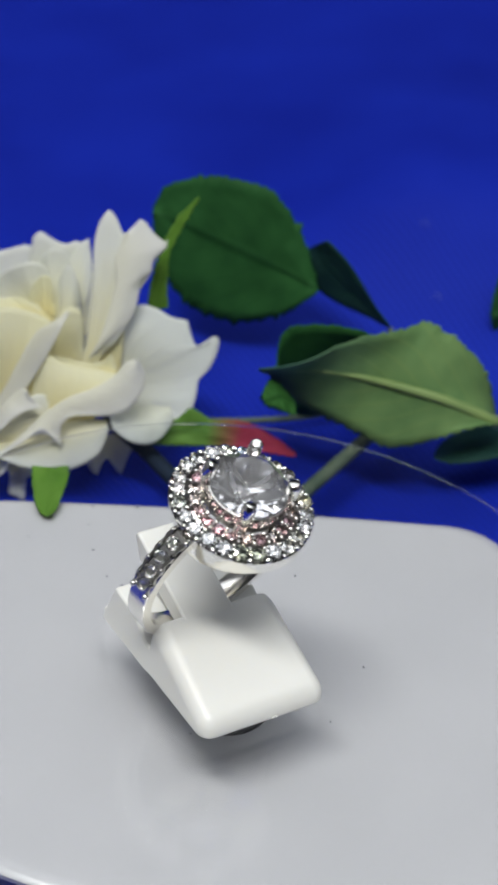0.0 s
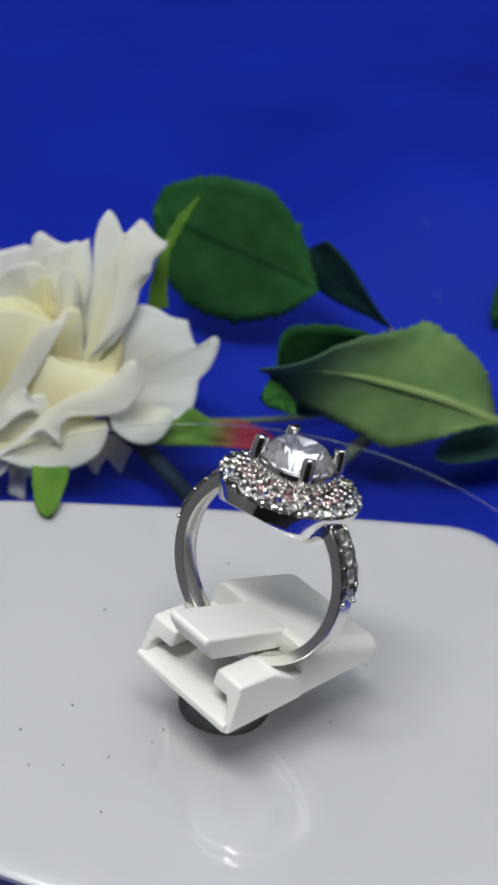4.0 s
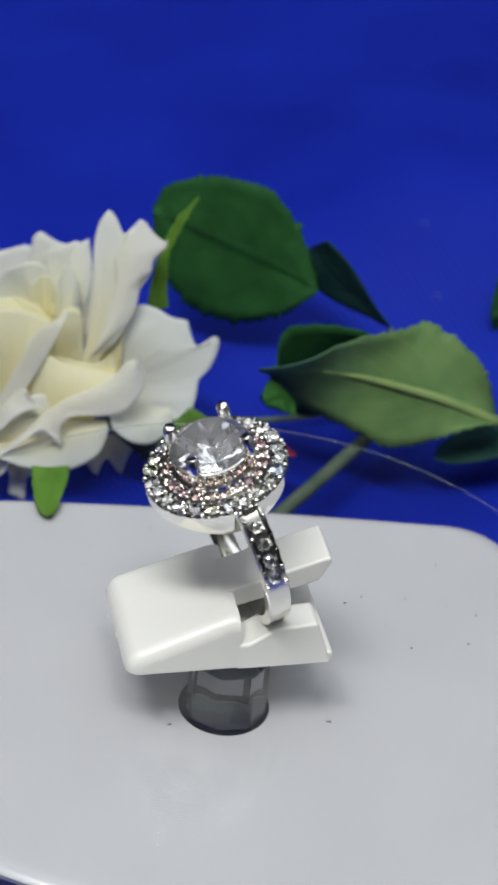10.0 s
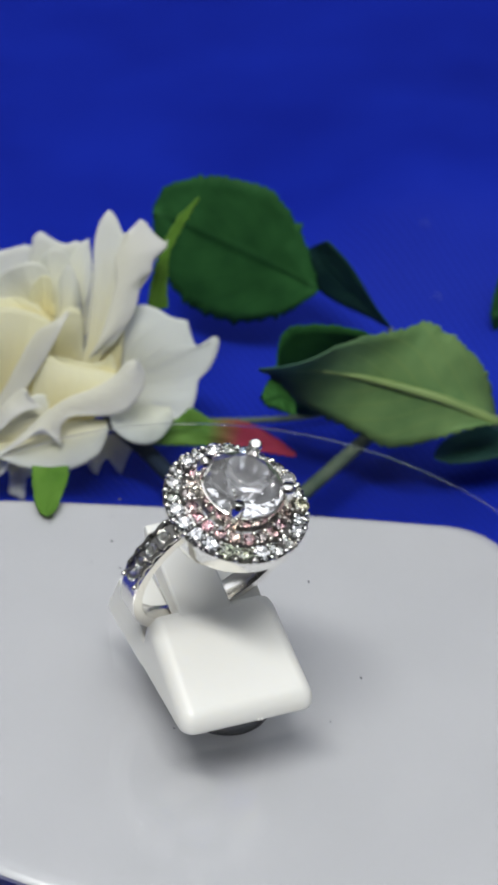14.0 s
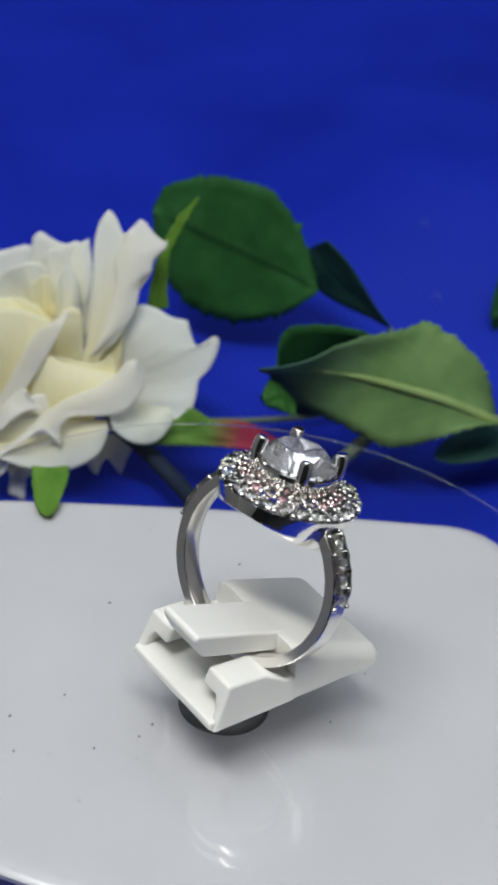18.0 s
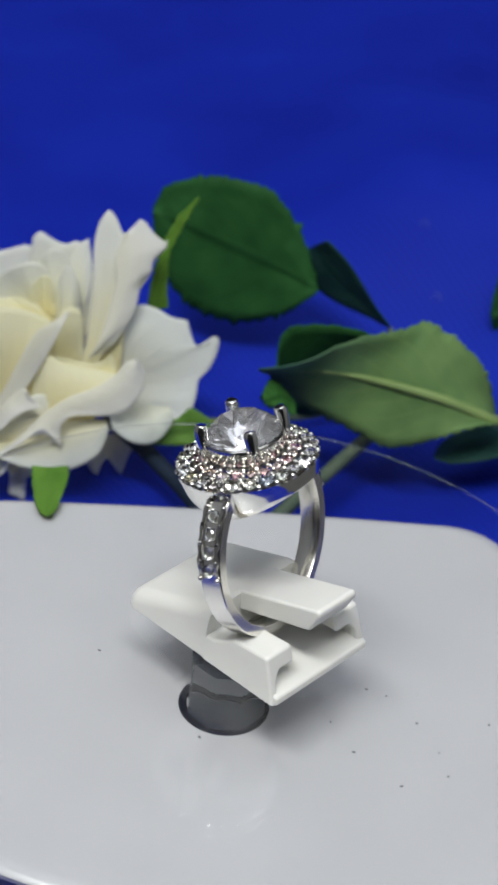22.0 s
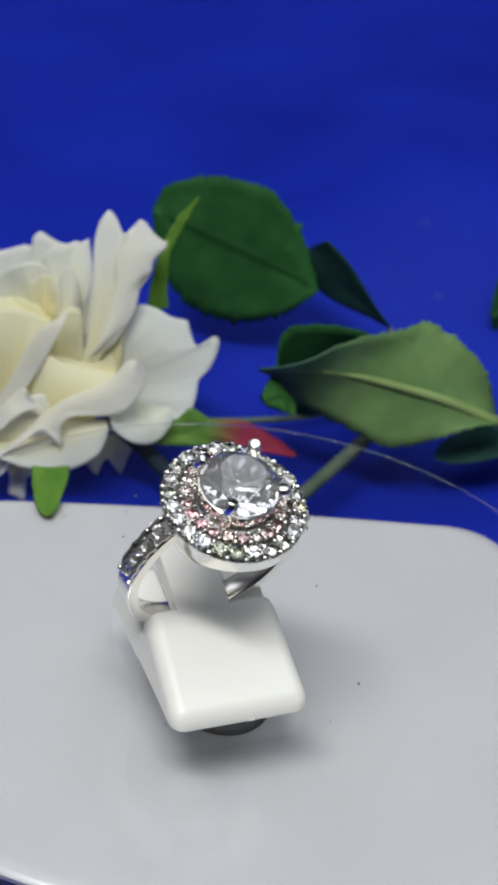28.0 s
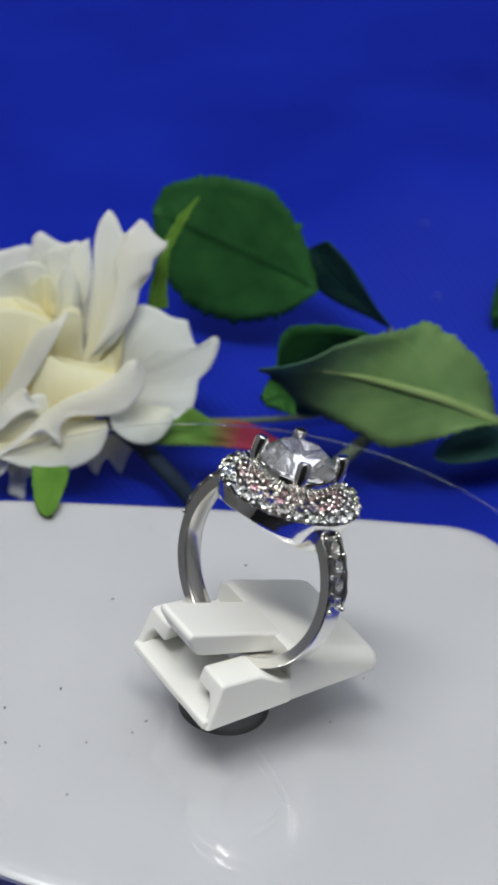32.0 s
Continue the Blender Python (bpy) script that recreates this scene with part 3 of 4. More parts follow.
    for count, rad, z, size in ((24, 7.2, -0.14, 0.33), (24, 6.05, 0.36, 0.25), (24, 6.6, 0.42, 0.15), (22, 5.5, 0.46, 0.24), (22, 4.98, 0.62, 0.2), (22, 4.45, 0.5, 0.28)):
        for k in range(count):
            t = 2 * math.pi * (k + 0.75) / count
            q = head @ Vector((rad * math.cos(t), rad * math.sin(t), z))
            shared("bead", bead0, Matrix.Translation(q * MM) @ Matrix.Scale(size, 4), ring)
    part("setting_plate", move(lathe([(4.3, -0.85), (6.8, -0.85), (6.8, -0.97), (4.3, -0.97)], 72), head), GAP_DARK, ring, "floor under the halo stones, gap shade in its colour", True)
    # bowl added to throw light back up through the large stone
    part("stone_cup", move(lathe([(0, -0.35), (1.2, -0.1), (3.55, 1.75), (3.75, 1.7), (1.3, -0.4), (0, -0.6)], 48, close=False), head), SATIN, ring, "satin silver cup added under the large stone as reflector", True)
    # centre stone in four prongs
    seat = head @ Matrix.Translation((0, 0, 2.7))
    stone = part("centre_stone", move(brilliant(4.05, 16, 0.6, 0.4, 0.66, 0.4), seat), GEM, ring, "large clear round cut stone")
    foil = brilliant(4.05, 16, 0.6, 0.4, 0.66, 0.4)
    bmesh.ops.delete(foil, geom=[v for v in foil.verts if v.co.z > 0], context="VERTS")
    part("foil", move(foil, seat @ Matrix.Translation((0, 0, -0.05))), FOIL, stone, "silver foil behind the large stone")
    part("basket", move(lathe([(3.5, 0.3), (4.0, 0.3), (4.16, 2.2), (4.16, 2.45), (4.06, 2.5), (3.98, 2.35)], 48), head), SILVER, ring, "", True)
    for k in range(4):
        t = radians(45 + 90 * k)
        line = [(3.5, -0.6), (3.85, 0.8), (4.2, 2.6), (4.2, 3.8), (4.05, 4.55)]
        pts = smooth_line([(r * math.cos(t), r * math.sin(t), z) for r, z in line], 4)
        bm = tube(pts, lambda u: 0.7 if u < 0.9 else 0.6, 12)
        bevel(bm, 0.15, 2, 60)
        part("prong", move(bm, head), SILVER, ring, "", True, 60)
    return ring


# ---- the rose ----
CAMWARD = Vector((0.0, -0.82, 0.57))


def even(points, n):
    """n + 1 points at even steps along a smooth line."""
    p = smooth_line(points, 10)
    at = [0.0]
    for a, b in zip(p, p[1:]):
        at.append(at[-1] + (b - a).length)
    out, k = [], 0
    for i in range(n + 1):
        s = at[-1] * i / n
        while k < len(p) - 2 and at[k + 1] < s:
            k += 1
        span = at[k + 1] - at[k]
        out.append(p[k].lerp(p[k + 1], min(1.0, (s - at[k]) / span)) if span > 1e-9 else p[k].copy())
    return out


def weave(grid, across):
    """A sheet of quads over rows of points; across: the rows run along the leaf, else from rim side to rim side."""
    bm = bmesh.new()
    uv = bm.loops.layers.uv.new("UVMap")
    rows, cols = len(grid) - 1, len(grid[0]) - 1
    verts = [[bm.verts.new(p) for p in row] for row in grid]
    for i in range(rows):
        for j in range(cols):
            corners = ((i, j), (i, j + 1), (i + 1, j + 1), (i + 1, j))
            f = bm.faces.new([verts[a][b] for a, b in corners])
            for loop, (a, b) in zip(f.loops, corners):
                loop[uv].uv = (a / rows, b / cols) if across else (b / cols, a / rows)
    return bm


def petal_sheet(curves, belly=0.0, ruffle=0.5, seed=0.0, n=64, m=16):
    """A silk petal spread from its foot line to its rim line, bellied out and softly creased lengthwise."""
    foot, rim = even(curves[0], n), even(curves[1], n)
    soft = [sum((rim[max(0, min(n, j + k))] for k in range(-9, 10)), Vector()) / 19 for j in range(n + 1)]
    size = max((rim[n // 2] - foot[n // 2]).length, 4.0)
    grid = []
    for i in range(m + 1):
        v = i / m
        row = []
        for j in range(n + 1):
            s = j / n
            p = foot[j].lerp(soft[j], v) + (rim[j] - soft[j]) * v ** 5
            up = 0.5 * belly * math.sin(math.pi * min(1.0, v * 0.9)) * math.sin(math.pi * s) ** 0.6
            up += ruffle * noise.noise(Vector((s * 3.2 + seed, v * 1.1, seed * 1.7))) * (0.25 + v)
            up += 0.6 * ruffle * noise.noise(Vector((s * 8.0 - seed, v * 0.7, seed))) * v * min(1.0, size / 12)
            # pressed creases that fan out from the foot
            fan = noise.noise(Vector((s * 5.0 + 3 * seed, v * 0.5, seed + 9)))
            up += 0.5 * (0.25 - abs(fan)) * min(1.0, v * 1.5) * min(1.0, size / 14)
            row.append(p + CAMWARD * up)
        grid.append(row)
    return weave(grid, False)


def leaf_sheet(curves, rough=0.4, teeth=0.3, keel=0.0, rib=0.0, seed=0.0, n=90, m=12):
    """A cloth leaf over its edge, midrib and edge; saw teeth on the edges, blistered between the veins."""
    lines = [even(c, n) for c in curves]
    grid = [[] for _ in range(m + 1)]
    for j in range(n + 1):
        s = j / n
        a, b, c = (line[j] for line in lines)
        col = [a.lerp(b, 2 * i / m) if 2 * i < m else b.lerp(c, 2 * i / m - 1) for i in range(m + 1)]
        width = (lines[0][j] - lines[2][j]).length
        for i, p in enumerate(col):
            v = 2 * i / m - 1
            up = rough * (noise.noise(Vector((s * 4 + seed, v * 2, seed))) + 0.4 * noise.noise(Vector((s * 14, v * 4, seed))))
            up += keel * (abs(v) - 0.5) * min(1.0, width / 8)
            if i in (0, m) and 0 < j < n:
                saw = (s * 26 + 1.5 * noise.noise(Vector((s * 9, v, seed)))) % 1.0
                out = (col[i] - col[m // 2]).normalized() if width > 1e-3 else Vector()
                p = p + out * (teeth * (0.7 + noise.noise(Vector((s * 30, v, seed)))) * (1 - saw))
            grid[i].append(p + CAMWARD * up)
    return weave(grid, True)


def thicken(ob, mm):
    mod = ob.modifiers.new("thickness", "SOLIDIFY")
    mod.thickness, mod.offset = mm * MM, 0
    return ob


def build_rose():
    rose = thing("rose", "cream white silk rose lying behind the turntable", "flower")

    def petal(mat, curves, **kw):
        thicken(part("petal", petal_sheet(curves, **kw), mat, rose, "", True, 180), 0.07)

    def leaf(mat, curves, label, **kw):
        name = "sepal" if "sepal" in label else "leaf"
        ob = thicken(part(name, leaf_sheet(curves, seed=len(label) * 0.7, **kw), mat, rose, label, True, 180), 0.22)
        if "rib" in kw:
            # raised midrib on the underside
            line = [p + CAMWARD * (kw["rib"] * 0.7) for p in even(curves[1], 40)][:31]
            part("midrib", tube(line, lambda u: kw["rib"] * (1.1 - 0.5 * u - 0.45 * u ** 4), 8), RIB, ob, "pale raised midrib", True, 180)
    # petals at the back
    petal(PETAL, [[(-40.0, 63.0, -9.4), (-34.8, 63.0, -8.7), (-24.3, 63.0, -5.6)],
          [(-42.0, 65.3, -0.5), (-38.7, 67.3, 3.7), (-36.6, 67.9, 5.0), (-34.4, 68.2, 5.8), (-32.6, 68.4, 6.4), (-31.7, 68.2, 6.3), (-31.6, 68.8, 7.4), (-30.6, 69.1, 8.1), (-29.2, 68.7, 7.5), (-27.2, 68.3, 7.1), (-25.6, 68.5, 7.6), (-24.5, 67.0, 5.0), (-24.0, 64.6, 0.5)]], seed=1, ruffle=1.1)
    petal(PETAL, [[(-31.7, 62.0, -4.2), (-23.5, 62.0, -3.1)],
          [(-33.5, 63.9, -2.1), (-34.1, 66.0, 1.8), (-32.7, 67.1, 4.0), (-30.3, 68.1, 6.2), (-27.6, 68.3, 6.9), (-25.9, 68.4, 7.3), (-24.4, 68.7, 8.0), (-24.4, 68.7, 8.0), (-24.0, 68.1, 7.0), (-23.3, 66.3, 3.8), (-23.1, 63.9, -0.7)]], seed=2, ruffle=0.7)
    # folds round the heart
    petal(PETAL, [[(-30.5, 60.5, 0.2), (-27.5, 60.5, 0.3)],
          [(-38.2, 62.5, -1.8), (-36.8, 62.7, 2.6), (-34.6, 62.8, 5.1), (-32.5, 63.0, 6.3), (-30.6, 63.2, 6.8), (-28.9, 63.3, 5.9), (-27.8, 63.5, 2.4)]], seed=2.6, ruffle=0.8, belly=-1.0)
    petal(PETAL, [[(-28.0, 60.3, 0.3), (-26.8, 60.3, 0.1)],
          [(-29.8, 64.0, 1.0), (-30.1, 64.0, 6.0), (-29.1, 64.0, 8.4), (-27.7, 64.0, 8.9), (-26.3, 64.0, 7.5), (-25.6, 64.0, 4.1), (-26.0, 64.0, 0.1)]], seed=3, ruffle=0.7, belly=-0.8)
    petal(PETAL, [[(-27.2, 60.0, 0.1), (-23.2, 60.0, -5.3)],
          [(-27.8, 62.5, 0.8), (-27.3, 62.5, 5.1), (-26.1, 62.5, 7.4), (-24.8, 62.5, 5.0), (-24.0, 62.5, 0.0), (-23.2, 62.5, -5.9)]], seed=3.3, ruffle=0.5, belly=0.8)
    petal(PETAL_INNER, [[(-28.6, 59.8, 1.4), (-27.4, 59.8, 1.1)],
          [(-31.2, 61.2, 2.8), (-30.2, 61.2, 5.1), (-29.1, 61.2, 6.3), (-28.2, 61.2, 5.9), (-27.6, 61.2, 2.9)]], seed=3.5, ruffle=0.4, belly=-0.5)
    petal(PETAL_INNER, [[(-31.4, 59.4, 1.0), (-27.3, 59.4, 0.7)],
          [(-36.8, 60.6, 0.6), (-34.6, 60.6, 2.4), (-32.0, 60.6, 2.9), (-29.7, 60.6, 2.1), (-27.3, 60.6, 0.6)]], seed=3.8, ruffle=0.4, belly=0.4)
    petal(PETAL_INNER, [[(-29.4, 57.5, -8.9), (-18.3, 57.5, -7.5)],
          [(-27.6, 58.5, -0.6), (-26.6, 58.5, 2.5), (-24.8, 58.5, 3.6), (-23.6, 58.5, 2.5), (-22.9, 58.5, -3.6), (-20.2, 58.5, -2.7), (-18.8, 58.5, -0.3), (-18.0, 58.5, 3.2)]], seed=4, ruffle=0.4, belly=1.0)
    # tall petal with two points, and its folded lobe
    petal(PETAL, [[(-23.2, 56.6, -4.2), (-21.2, 56.6, -3.3)],
          [(-22.9, 57.1, -2.6), (-22.9, 59.5, 2.0), (-22.8, 61.9, 6.5), (-23.1, 63.8, 10.0), (-22.7, 65.1, 12.6), (-21.7, 65.9, 14.2), (-21.5, 65.9, 14.2), (-20.5, 65.4, 13.3), (-19.3, 64.4, 11.6), (-18.3, 64.8, 12.6), (-17.5, 65.4, 13.7), (-17.3, 65.4, 13.7), (-16.1, 64.6, 12.4), (-14.8, 63.9, 11.3), (-13.8, 64.1, 11.7), (-13.8, 64.0, 11.6), (-14.2, 63.4, 10.4), (-15.3, 62.9, 9.4), (-15.4, 62.0, 7.7), (-16.1, 61.8, 7.1), (-17.0, 61.8, 7.1), (-16.9, 60.5, 4.7), (-17.6, 59.2, 2.0), (-19.1, 58.0, -0.5), (-21.3, 57.1, -2.4)]], seed=4.4, ruffle=0.8, belly=1.2)
    petal(PETAL_RIM, [[(-19.1, 62.5, 13.0), (-20.1, 61.1, 10.0), (-19.7, 59.8, 7.3), (-20.2, 58.3, 4.1), (-21.0, 56.8, 0.8), (-22.3, 55.6, -2.0)],
          [(-19.1, 63.5, 12.4), (-18.1, 63.9, 13.5), (-17.1, 64.2, 14.2), (-15.4, 63.4, 12.8), (-13.7, 62.8, 11.7), (-14.7, 62.3, 10.6), (-15.2, 62.0, 10.0), (-15.5, 61.3, 8.5), (-16.7, 60.8, 7.3), (-16.7, 60.0, 5.6), (-17.1, 59.0, 3.6), (-18.2, 58.0, 1.5), (-20.0, 57.2, -0.5), (-22.3, 56.4, -2.5)]], seed=4.7, ruffle=0.4, belly=0.8)
    petal(PETAL_INNER, [[(-22.3, 58.0, -3.9), (-18.9, 58.0, -4.4)],
          [(-22.0, 58.5, -3.5), (-19.2, 58.5, -0.7), (-18.3, 58.5, 1.0), (-18.2, 58.5, -2.0), (-18.7, 58.5, -5.1)]], seed=4.9, ruffle=0.3)
    # wide outer petal
    petal(PETAL_OUTER, [[(-18.6, 58.5, -12.7), (-19.0, 58.5, -8.2), (-18.6, 58.5, -2.0)],
          [(-17.3, 53.6, -11.4), (-14.0, 53.5, -11.2), (-11.2, 53.9, -10.0), (-9.6, 54.4, -9.0), (-8.5, 55.0, -7.7), (-8.1, 56.1, -5.7), (-8.0, 56.9, -4.2), (-6.8, 57.6, -2.9), (-6.0, 58.6, -0.9), (-5.9, 59.5, 0.6), (-6.6, 59.7, 0.9), (-6.6, 59.6, 0.8), (-7.5, 59.1, -0.3), (-8.8, 59.1, -0.4), (-9.6, 59.8, 0.7), (-10.2, 60.7, 2.2), (-10.3, 60.7, 2.2), (-12.3, 60.9, 2.3), (-14.6, 61.5, 3.1), (-16.8, 61.7, 3.1), (-18.0, 61.0, 1.7), (-18.5, 59.5, -0.9)]], seed=5, ruffle=0.5, belly=2.2)
    petal(PETAL_OUTER, [[(-18.1, 52.5, -6.9), (-14.9, 52.5, -6.0), (-11.1, 52.5, -6.0)],
          [(-18.6, 49.0, -6.0), (-18.1, 49.0, -7.6), (-16.8, 49.0, -9.0), (-15.1, 49.0, -9.7), (-13.3, 49.0, -9.6), (-11.9, 49.0, -8.5), (-10.9, 49.0, -6.7), (-10.4, 49.0, -5.0)]], seed=6, ruffle=0.4, belly=0.6)
    # creamy cups
    petal(PETAL_INNER, [[(-39.7, 53.0, -15.3), (-31.6, 53.0, -10.7), (-28.8, 53.0, -6.7)],
          [(-41.2, 57.0, -2.3), (-37.6, 57.0, 1.6), (-34.0, 57.0, 3.4), (-31.1, 57.0, 3.5), (-28.6, 57.0, 2.8), (-27.1, 57.0, 2.0)]], seed=8, ruffle=0.4, belly=2.2)
    petal(PETAL_RIM, [[(-37.0, 50.0, -12.0), (-32.9, 51.3, -6.0), (-30.9, 52.6, -1.6), (-29.0, 53.9, 2.1), (-26.9, 55.2, 3.3), (-25.2, 56.5, 4.5)],
          [(-36.7, 49.0, -18.4), (-33.4, 50.2, -11.6), (-31.1, 51.3, -7.9), (-29.4, 52.5, -4.9), (-27.7, 53.7, -1.8), (-26.4, 54.8, 1.0), (-25.0, 56.0, 4.5)]], seed=9, ruffle=0.5, belly=0.7)
    petal(PETAL_INNER, [[(-29.7, 50.5, -14.0), (-24.7, 50.5, -9.8), (-18.3, 50.5, -6.3)],
          [(-29.7, 54.5, -7.0), (-28.1, 54.5, -1.7), (-24.8, 54.5, -2.5), (-20.8, 54.5, -2.8), (-18.6, 54.5, -3.1), (-17.1, 54.5, -2.7)]], seed=10, ruffle=0.4, belly=2.0)
    petal(PETAL_INNER, [[(-28.5, 55.0, -3.7), (-23.3, 55.0, -4.9), (-18.6, 55.0, -3.9)],
          [(-28.5, 56.3, -2.4), (-25.8, 56.3, -2.6), (-22.8, 56.3, -3.1), (-20.6, 56.3, -2.6), (-19.5, 56.3, -1.3), (-19.4, 56.3, -1.4), (-18.5, 56.3, -3.6)]], seed=10.5, ruffle=0.3, belly=-0.6)
    petal(PETAL, [[(-36.9, 50.0, -20.1), (-32.5, 50.0, -15.4), (-26.1, 50.0, -9.6)],
          [(-36.9, 49.5, -10.7), (-33.4, 50.1, -8.5), (-31.0, 50.8, -7.5), (-28.6, 51.4, -5.6), (-26.5, 52.0, -5.8)]], seed=11, ruffle=0.4, belly=0.6)
    petal(PETAL_RIM, [[(-34.7, 49.5, -10.4), (-32.0, 50.3, -6.4), (-29.9, 51.0, -4.3)],
          [(-34.5, 48.5, -13.3), (-32.4, 48.7, -10.0), (-30.9, 48.9, -8.0), (-29.2, 49.1, -6.6), (-27.4, 49.4, -6.1), (-27.4, 49.6, -6.1), (-28.6, 49.8, -5.3), (-29.3, 50.0, -4.0)]], seed=11.5, ruffle=0.4, belly=0.3)
    # long turned lip in front, with its torn point
    petal(PETAL_RIM, [[(-36.4, 47.0, -14.8), (-32.2, 47.6, -12.3), (-29.5, 48.2, -9.6), (-26.6, 48.9, -6.3), (-23.9, 49.5, -4.1), (-21.0, 50.1, -2.8), (-18.6, 50.7, -1.1), (-17.2, 51.4, 0.7), (-16.1, 52.0, 1.1)],
          [(-36.2, 46.0, -14.9), (-32.0, 46.3, -12.0), (-29.2, 46.5, -9.7), (-27.0, 46.8, -7.4), (-25.6, 47.1, -8.6), (-24.5, 47.3, -10.1), (-24.4, 47.6, -10.1), (-24.6, 47.9, -7.3), (-23.6, 48.1, -6.0), (-21.7, 48.4, -5.8), (-18.8, 48.7, -5.8), (-16.3, 48.9, -4.6), (-14.8, 49.2, -2.2), (-14.4, 49.5, 0.0), (-15.1, 49.7, 1.8), (-15.9, 50.0, 2.4)]], seed=12, ruffle=0.5, belly=0.5)
    # lower outer petals
    petal(PETAL, [[(-34.2, 51.0, -13.2), (-28.4, 51.0, -11.1), (-24.1, 51.0, -8.3), (-19.0, 51.0, -8.1)],
          [(-33.9, 45.0, -12.0), (-31.8, 45.4, -11.8), (-29.3, 45.8, -12.9), (-26.5, 46.1, -13.3), (-23.9, 46.5, -13.5), (-21.2, 46.9, -12.2), (-19.4, 47.2, -10.4), (-18.6, 47.6, -7.7), (-18.7, 48.0, -6.6)]], seed=13, ruffle=0.4, belly=1.0)
    petal(PETAL, [[(-38.4, 50.0, -14.8), (-32.5, 50.0, -14.1)],
          [(-38.4, 46.0, -15.6), (-36.2, 46.0, -16.2), (-33.3, 46.0, -15.8), (-31.5, 46.0, -14.5), (-30.6, 46.0, -12.3)]], seed=14, ruffle=0.5, belly=0.6)
    petal(PETAL, [[(-32.0, 51.0, -14.7), (-28.3, 51.0, -14.2)],
          [(-31.3, 48.0, -15.2), (-30.7, 48.0, -16.9), (-31.1, 48.0, -19.0), (-30.0, 48.0, -19.5), (-29.0, 48.0, -19.8), (-28.8, 48.0, -16.6), (-28.1, 48.0, -15.8), (-27.8, 48.0, -13.8)]], seed=15, ruffle=0.6)
    petal(PETAL, [[(-23.1, 56.7, -14.8), (-15.7, 56.7, -13.8)],
          [(-22.1, 54.7, -15.9), (-21.5, 54.7, -18.2), (-20.3, 54.7, -19.6), (-20.2, 54.7, -19.5), (-19.7, 54.7, -17.6), (-19.0, 54.7, -16.6), (-17.9, 54.7, -18.1), (-17.2, 54.7, -18.9), (-17.0, 54.7, -18.8), (-16.5, 54.7, -16.6), (-15.6, 54.7, -13.7)]], seed=17, ruffle=0.6)
    # calyx leaves
    leaf(SEPAL_RED, [[(-13.2, 52.0, -9.1), (-10.1, 52.0, -7.3), (-8.5, 52.0, -5.5), (-6.7, 52.0, -6.5), (-5.6, 52.0, -6.9), (-1.7, 52.0, -6.7), (2.4, 52.0, -8.6), (5.5, 52.0, -10.8)],
          [(-13.7, 51.0, -9.7), (-8.8, 51.0, -8.2), (-3.7, 51.0, -8.1), (1.4, 51.0, -8.8), (5.5, 51.0, -10.2)],
          [(-14.0, 50.0, -10.4), (-9.3, 50.0, -9.9), (-5.0, 50.0, -9.5), (0.1, 50.0, -9.5), (5.4, 50.0, -9.8)]], "green sepal with a red tip", rough=0.3, teeth=0.25)
    leaf(SEPAL, [[(-26.6, 36.6, -6.0), (-26.2, 34.6, -6.5), (-25.5, 31.6, -7.2), (-24.5, 29.6, -7.6), (-23.6, 29.1, -7.6)],
          [(-24.4, 36.4, -5.8), (-24.1, 34.6, -6.3), (-23.8, 31.2, -7.1), (-23.5, 29.0, -7.6)],
          [(-22.2, 36.6, -5.4), (-22.0, 34.6, -6.0), (-22.4, 32.0, -6.7), (-22.8, 30.0, -7.3), (-23.5, 29.1, -7.6)]], "bright green sepal", teeth=0.15)
    leaf(SEPAL, [[(-15.8, 66.0, 0.2), (-15.7, 66.4, 2.6), (-15.2, 66.8, 6.3), (-14.1, 67.2, 10.4), (-12.7, 67.6, 13.3), (-10.5, 68.0, 16.2)],
          [(-14.5, 66.0, 0.1), (-14.7, 66.4, 3.2), (-14.5, 66.8, 6.8), (-13.5, 67.2, 10.1), (-12.2, 67.6, 13.1), (-10.4, 68.0, 16.2)],
          [(-13.2, 66.0, 0.5), (-13.5, 66.3, 2.5), (-13.7, 66.7, 4.8), (-13.6, 67.0, 8.1), (-12.5, 67.3, 11.5), (-11.5, 67.7, 13.8), (-10.4, 68.0, 16.1)]], "narrow bright green sepal", rough=0.2)
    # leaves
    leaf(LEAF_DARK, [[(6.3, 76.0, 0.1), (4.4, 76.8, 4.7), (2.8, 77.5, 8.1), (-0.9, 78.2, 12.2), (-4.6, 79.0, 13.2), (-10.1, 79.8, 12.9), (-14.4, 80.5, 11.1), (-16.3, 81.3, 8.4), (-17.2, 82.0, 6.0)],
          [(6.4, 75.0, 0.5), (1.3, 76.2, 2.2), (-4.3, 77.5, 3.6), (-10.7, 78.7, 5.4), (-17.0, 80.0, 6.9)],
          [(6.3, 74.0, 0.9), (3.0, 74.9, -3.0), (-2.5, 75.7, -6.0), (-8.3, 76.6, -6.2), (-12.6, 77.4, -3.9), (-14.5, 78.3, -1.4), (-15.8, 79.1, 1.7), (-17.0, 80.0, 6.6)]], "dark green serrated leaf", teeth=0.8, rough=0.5)
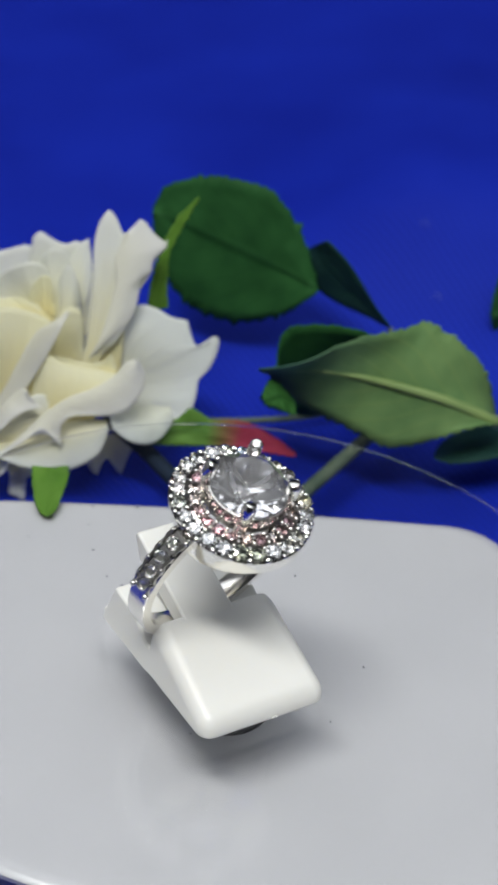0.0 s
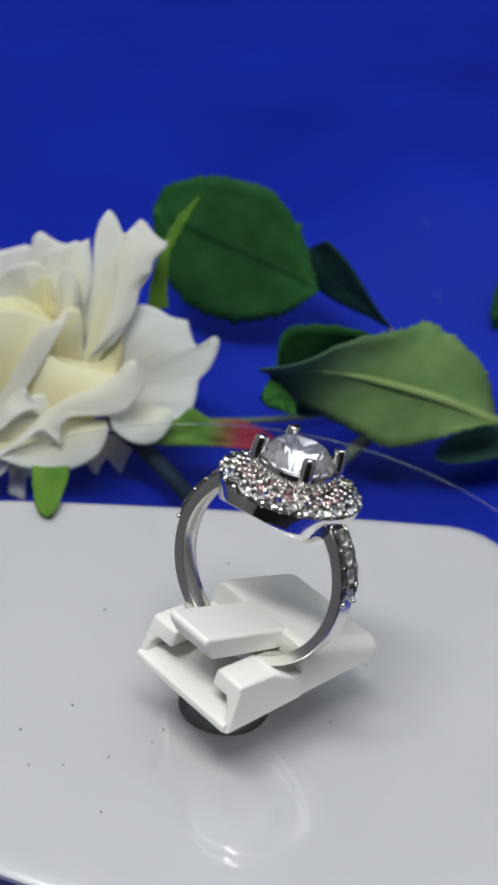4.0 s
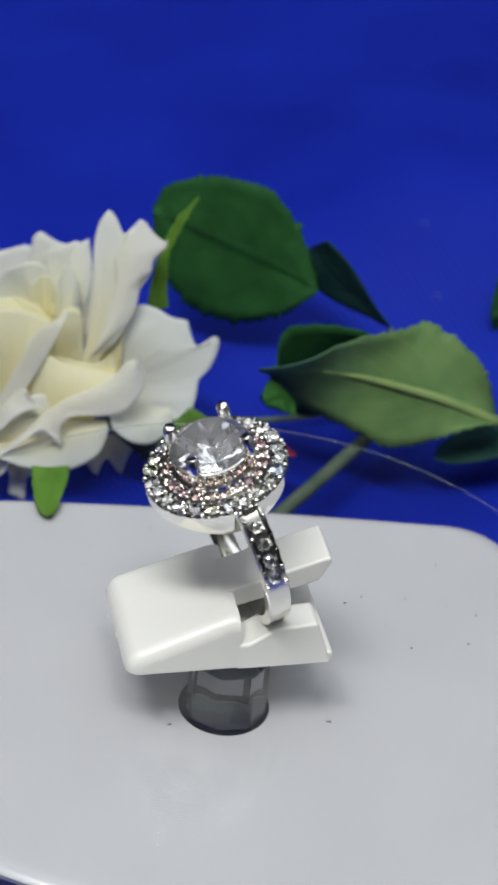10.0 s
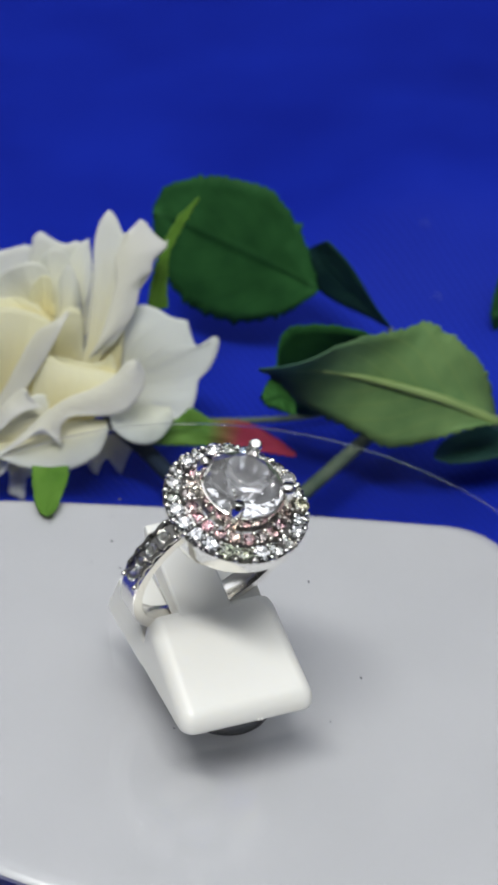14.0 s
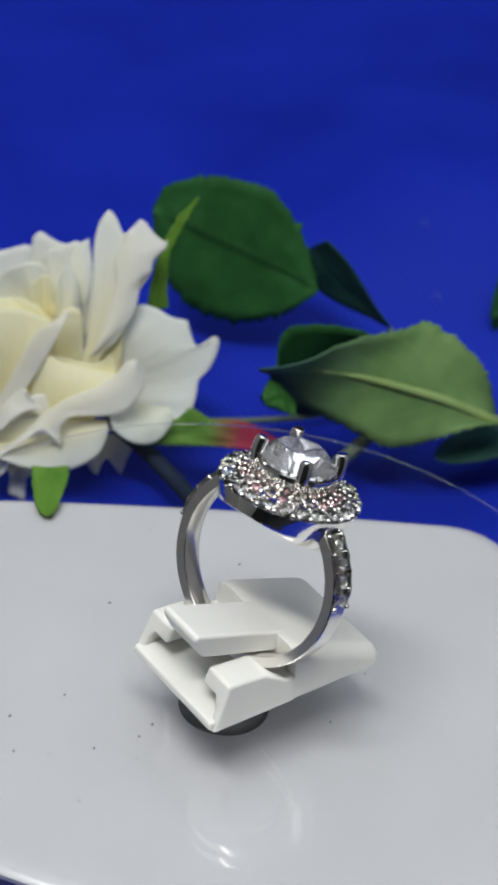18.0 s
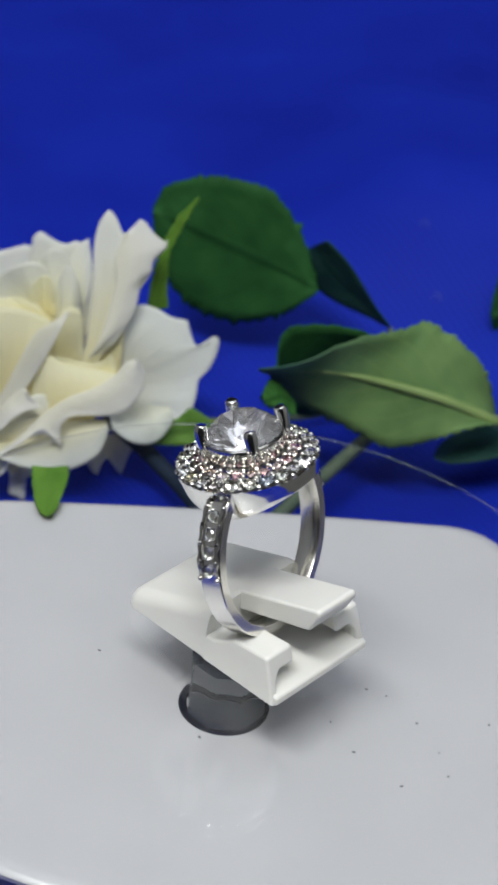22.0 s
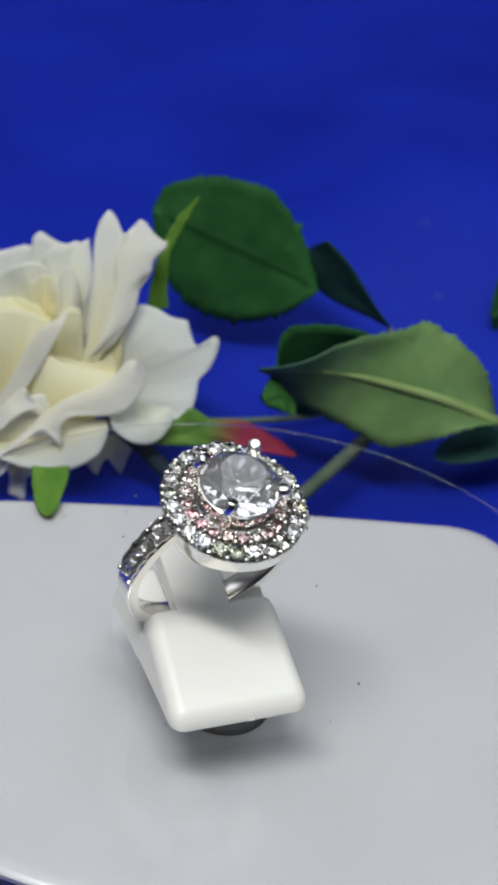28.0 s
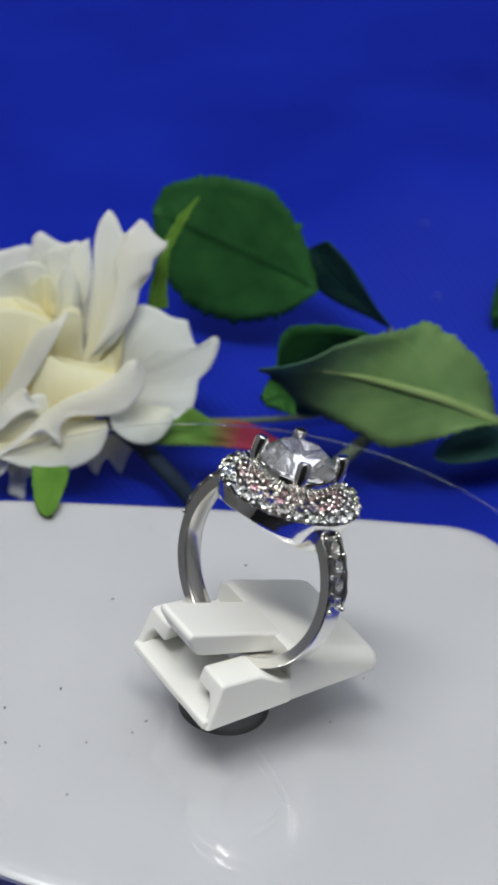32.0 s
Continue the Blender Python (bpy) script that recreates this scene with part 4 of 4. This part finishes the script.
    leaf(LEAF_SHADED, [[(16.6, 74.0, -3.5), (13.8, 74.4, -0.2), (10.8, 74.7, 4.1), (8.6, 75.1, 6.4), (6.8, 75.5, 7.8)],
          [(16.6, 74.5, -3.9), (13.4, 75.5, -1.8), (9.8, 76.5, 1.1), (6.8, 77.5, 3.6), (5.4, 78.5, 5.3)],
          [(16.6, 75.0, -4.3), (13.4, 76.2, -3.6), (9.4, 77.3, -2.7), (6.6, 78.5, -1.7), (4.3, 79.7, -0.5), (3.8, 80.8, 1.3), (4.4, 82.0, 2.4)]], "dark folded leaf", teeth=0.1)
    leaf(LEAF_LIGHT, [[(31.6, 61.0, -8.6), (30.5, 60.8, -4.9), (28.5, 60.6, -0.3), (25.4, 60.4, 3.0), (21.5, 60.2, 5.5), (19.5, 59.9, 5.8), (16.2, 57.1, 5.9), (12.6, 54.4, 6.5), (9.2, 52.3, 6.0), (5.8, 50.2, 4.9), (2.5, 50.1, 3.5), (-0.3, 51.0, 2.3)],
          [(31.1, 57.0, -6.1), (28.6, 56.5, -4.7), (23.2, 56.0, -2.6), (17.2, 55.6, -1.1), (11.9, 54.6, 0.4), (6.8, 53.6, 1.2), (2.5, 52.7, 1.4), (-0.4, 51.5, 1.9)],
          [(30.8, 55.0, -4.9), (28.6, 54.3, -4.8), (24.4, 53.7, -6.4), (20.6, 53.0, -7.8), (17.3, 52.3, -8.1), (14.7, 52.5, -7.3), (11.3, 53.5, -6.4), (7.9, 54.6, -5.7), (4.0, 55.9, -4.6), (1.6, 55.0, -1.3), (-0.4, 52.0, 1.4)]], "pale green leaf showing its underside", teeth=0.7, rough=0.5, keel=-0.7, rib=0.72)
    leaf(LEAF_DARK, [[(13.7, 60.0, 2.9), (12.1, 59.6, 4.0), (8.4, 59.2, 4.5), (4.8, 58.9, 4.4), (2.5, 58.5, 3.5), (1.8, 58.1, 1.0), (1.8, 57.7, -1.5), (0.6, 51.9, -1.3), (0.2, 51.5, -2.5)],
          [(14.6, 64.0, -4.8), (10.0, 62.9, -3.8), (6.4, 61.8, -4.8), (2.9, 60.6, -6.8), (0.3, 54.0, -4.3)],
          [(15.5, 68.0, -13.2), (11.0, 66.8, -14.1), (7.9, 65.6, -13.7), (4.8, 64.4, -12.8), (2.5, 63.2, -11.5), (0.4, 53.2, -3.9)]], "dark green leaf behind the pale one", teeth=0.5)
    # lobe added over the dark leaf's end, its brightness painted in
    leaf(LEAF_LIT, [[(4.3, 53.5, -3.4), (3.2, 53.0, -2.0), (2.2, 52.5, -0.6), (1.3, 52.2, -0.0), (0.8, 51.6, -0.7), (0.5, 51.0, -1.6), (0.9, 50.4, -2.3)],
          [(4.6, 52.6, -3.5), (3.3, 52.0, -2.4), (2.2, 51.4, -1.8), (1.4, 50.9, -1.9), (0.9, 50.3, -2.3)],
          [(4.9, 51.4, -4.2), (3.7, 51.0, -3.8), (2.5, 50.7, -3.0), (1.6, 50.5, -2.8), (0.9, 50.2, -2.3)]], "green leaf tip under the pale leaf", teeth=0.3)
    leaf(LEAF_SHADED, [[(35.9, 67.0, -10.8), (32.3, 65.4, -11.4), (29.5, 63.8, -11.5), (26.1, 62.2, -12.4), (24.4, 60.6, -13.5), (24.0, 59.0, -13.8)],
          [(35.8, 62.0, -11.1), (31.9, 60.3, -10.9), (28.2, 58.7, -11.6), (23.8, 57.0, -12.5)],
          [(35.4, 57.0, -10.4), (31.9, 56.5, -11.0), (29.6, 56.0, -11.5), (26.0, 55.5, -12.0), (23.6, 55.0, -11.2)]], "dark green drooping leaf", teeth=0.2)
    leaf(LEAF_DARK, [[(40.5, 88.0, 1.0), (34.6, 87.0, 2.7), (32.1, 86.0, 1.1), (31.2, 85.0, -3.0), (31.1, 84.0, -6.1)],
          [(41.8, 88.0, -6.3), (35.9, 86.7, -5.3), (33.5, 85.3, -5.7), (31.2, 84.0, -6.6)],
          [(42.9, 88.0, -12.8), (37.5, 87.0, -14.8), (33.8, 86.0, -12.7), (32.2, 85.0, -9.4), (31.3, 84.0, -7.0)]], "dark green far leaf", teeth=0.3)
    # heart core, deep inside the cups
    bm = lathe([(0, -9), (3.5, -8), (5.0, -4), (4.0, 1), (2, 2), (0, 2.4)], 24, close=False)
    move(bm, Matrix.Translation((-29, 61.5, -6)) @ Matrix.Rotation(radians(20), 4, "X"))
    part("bud", bm, PETAL, rose, "tight cream bud at the heart", True, 180)
    # stems
    for pts, r, mat in (([(-20, 60, -12), (-8.6, 62, -14.2), (7.9, 66, -13.8), (16.5, 69, -9.5), (18.0, 72, -6.0), (16.7, 75, -4.5)], 0.45, STEM),
                        ([(2.5, 41, -14.6), (5.8, 46, -14.1), (14.0, 57, -11.4), (20, 64, -8.0)], 0.95, STEM),
                        ([(-19.5, 56, -11.1), (-13.7, 52, -13.0), (-7.5, 46, -15.0), (-5.0, 44, -17.0)], 1.1, STEM_SHADED),
                        ([(20, 64, -8.0), (32.3, 59, -6.9), (48, 66, -14)], 0.6, STEM)):
        part("stem", tube(smooth_line(pts, 8), r, 10), mat, rose, "", True, 180)


build_room()
build_cloth()
DISC = build_turntable()
STAND = build_holder()
RING = build_ring()
build_rose()


def motions():
    rows = [(float(t), pose(0, 0, 0, 0, 0, a)) for t, a in enumerate(ANGLES)]
    for ob in (DISC, STAND, RING):
        walk(ob, rows)


motions()
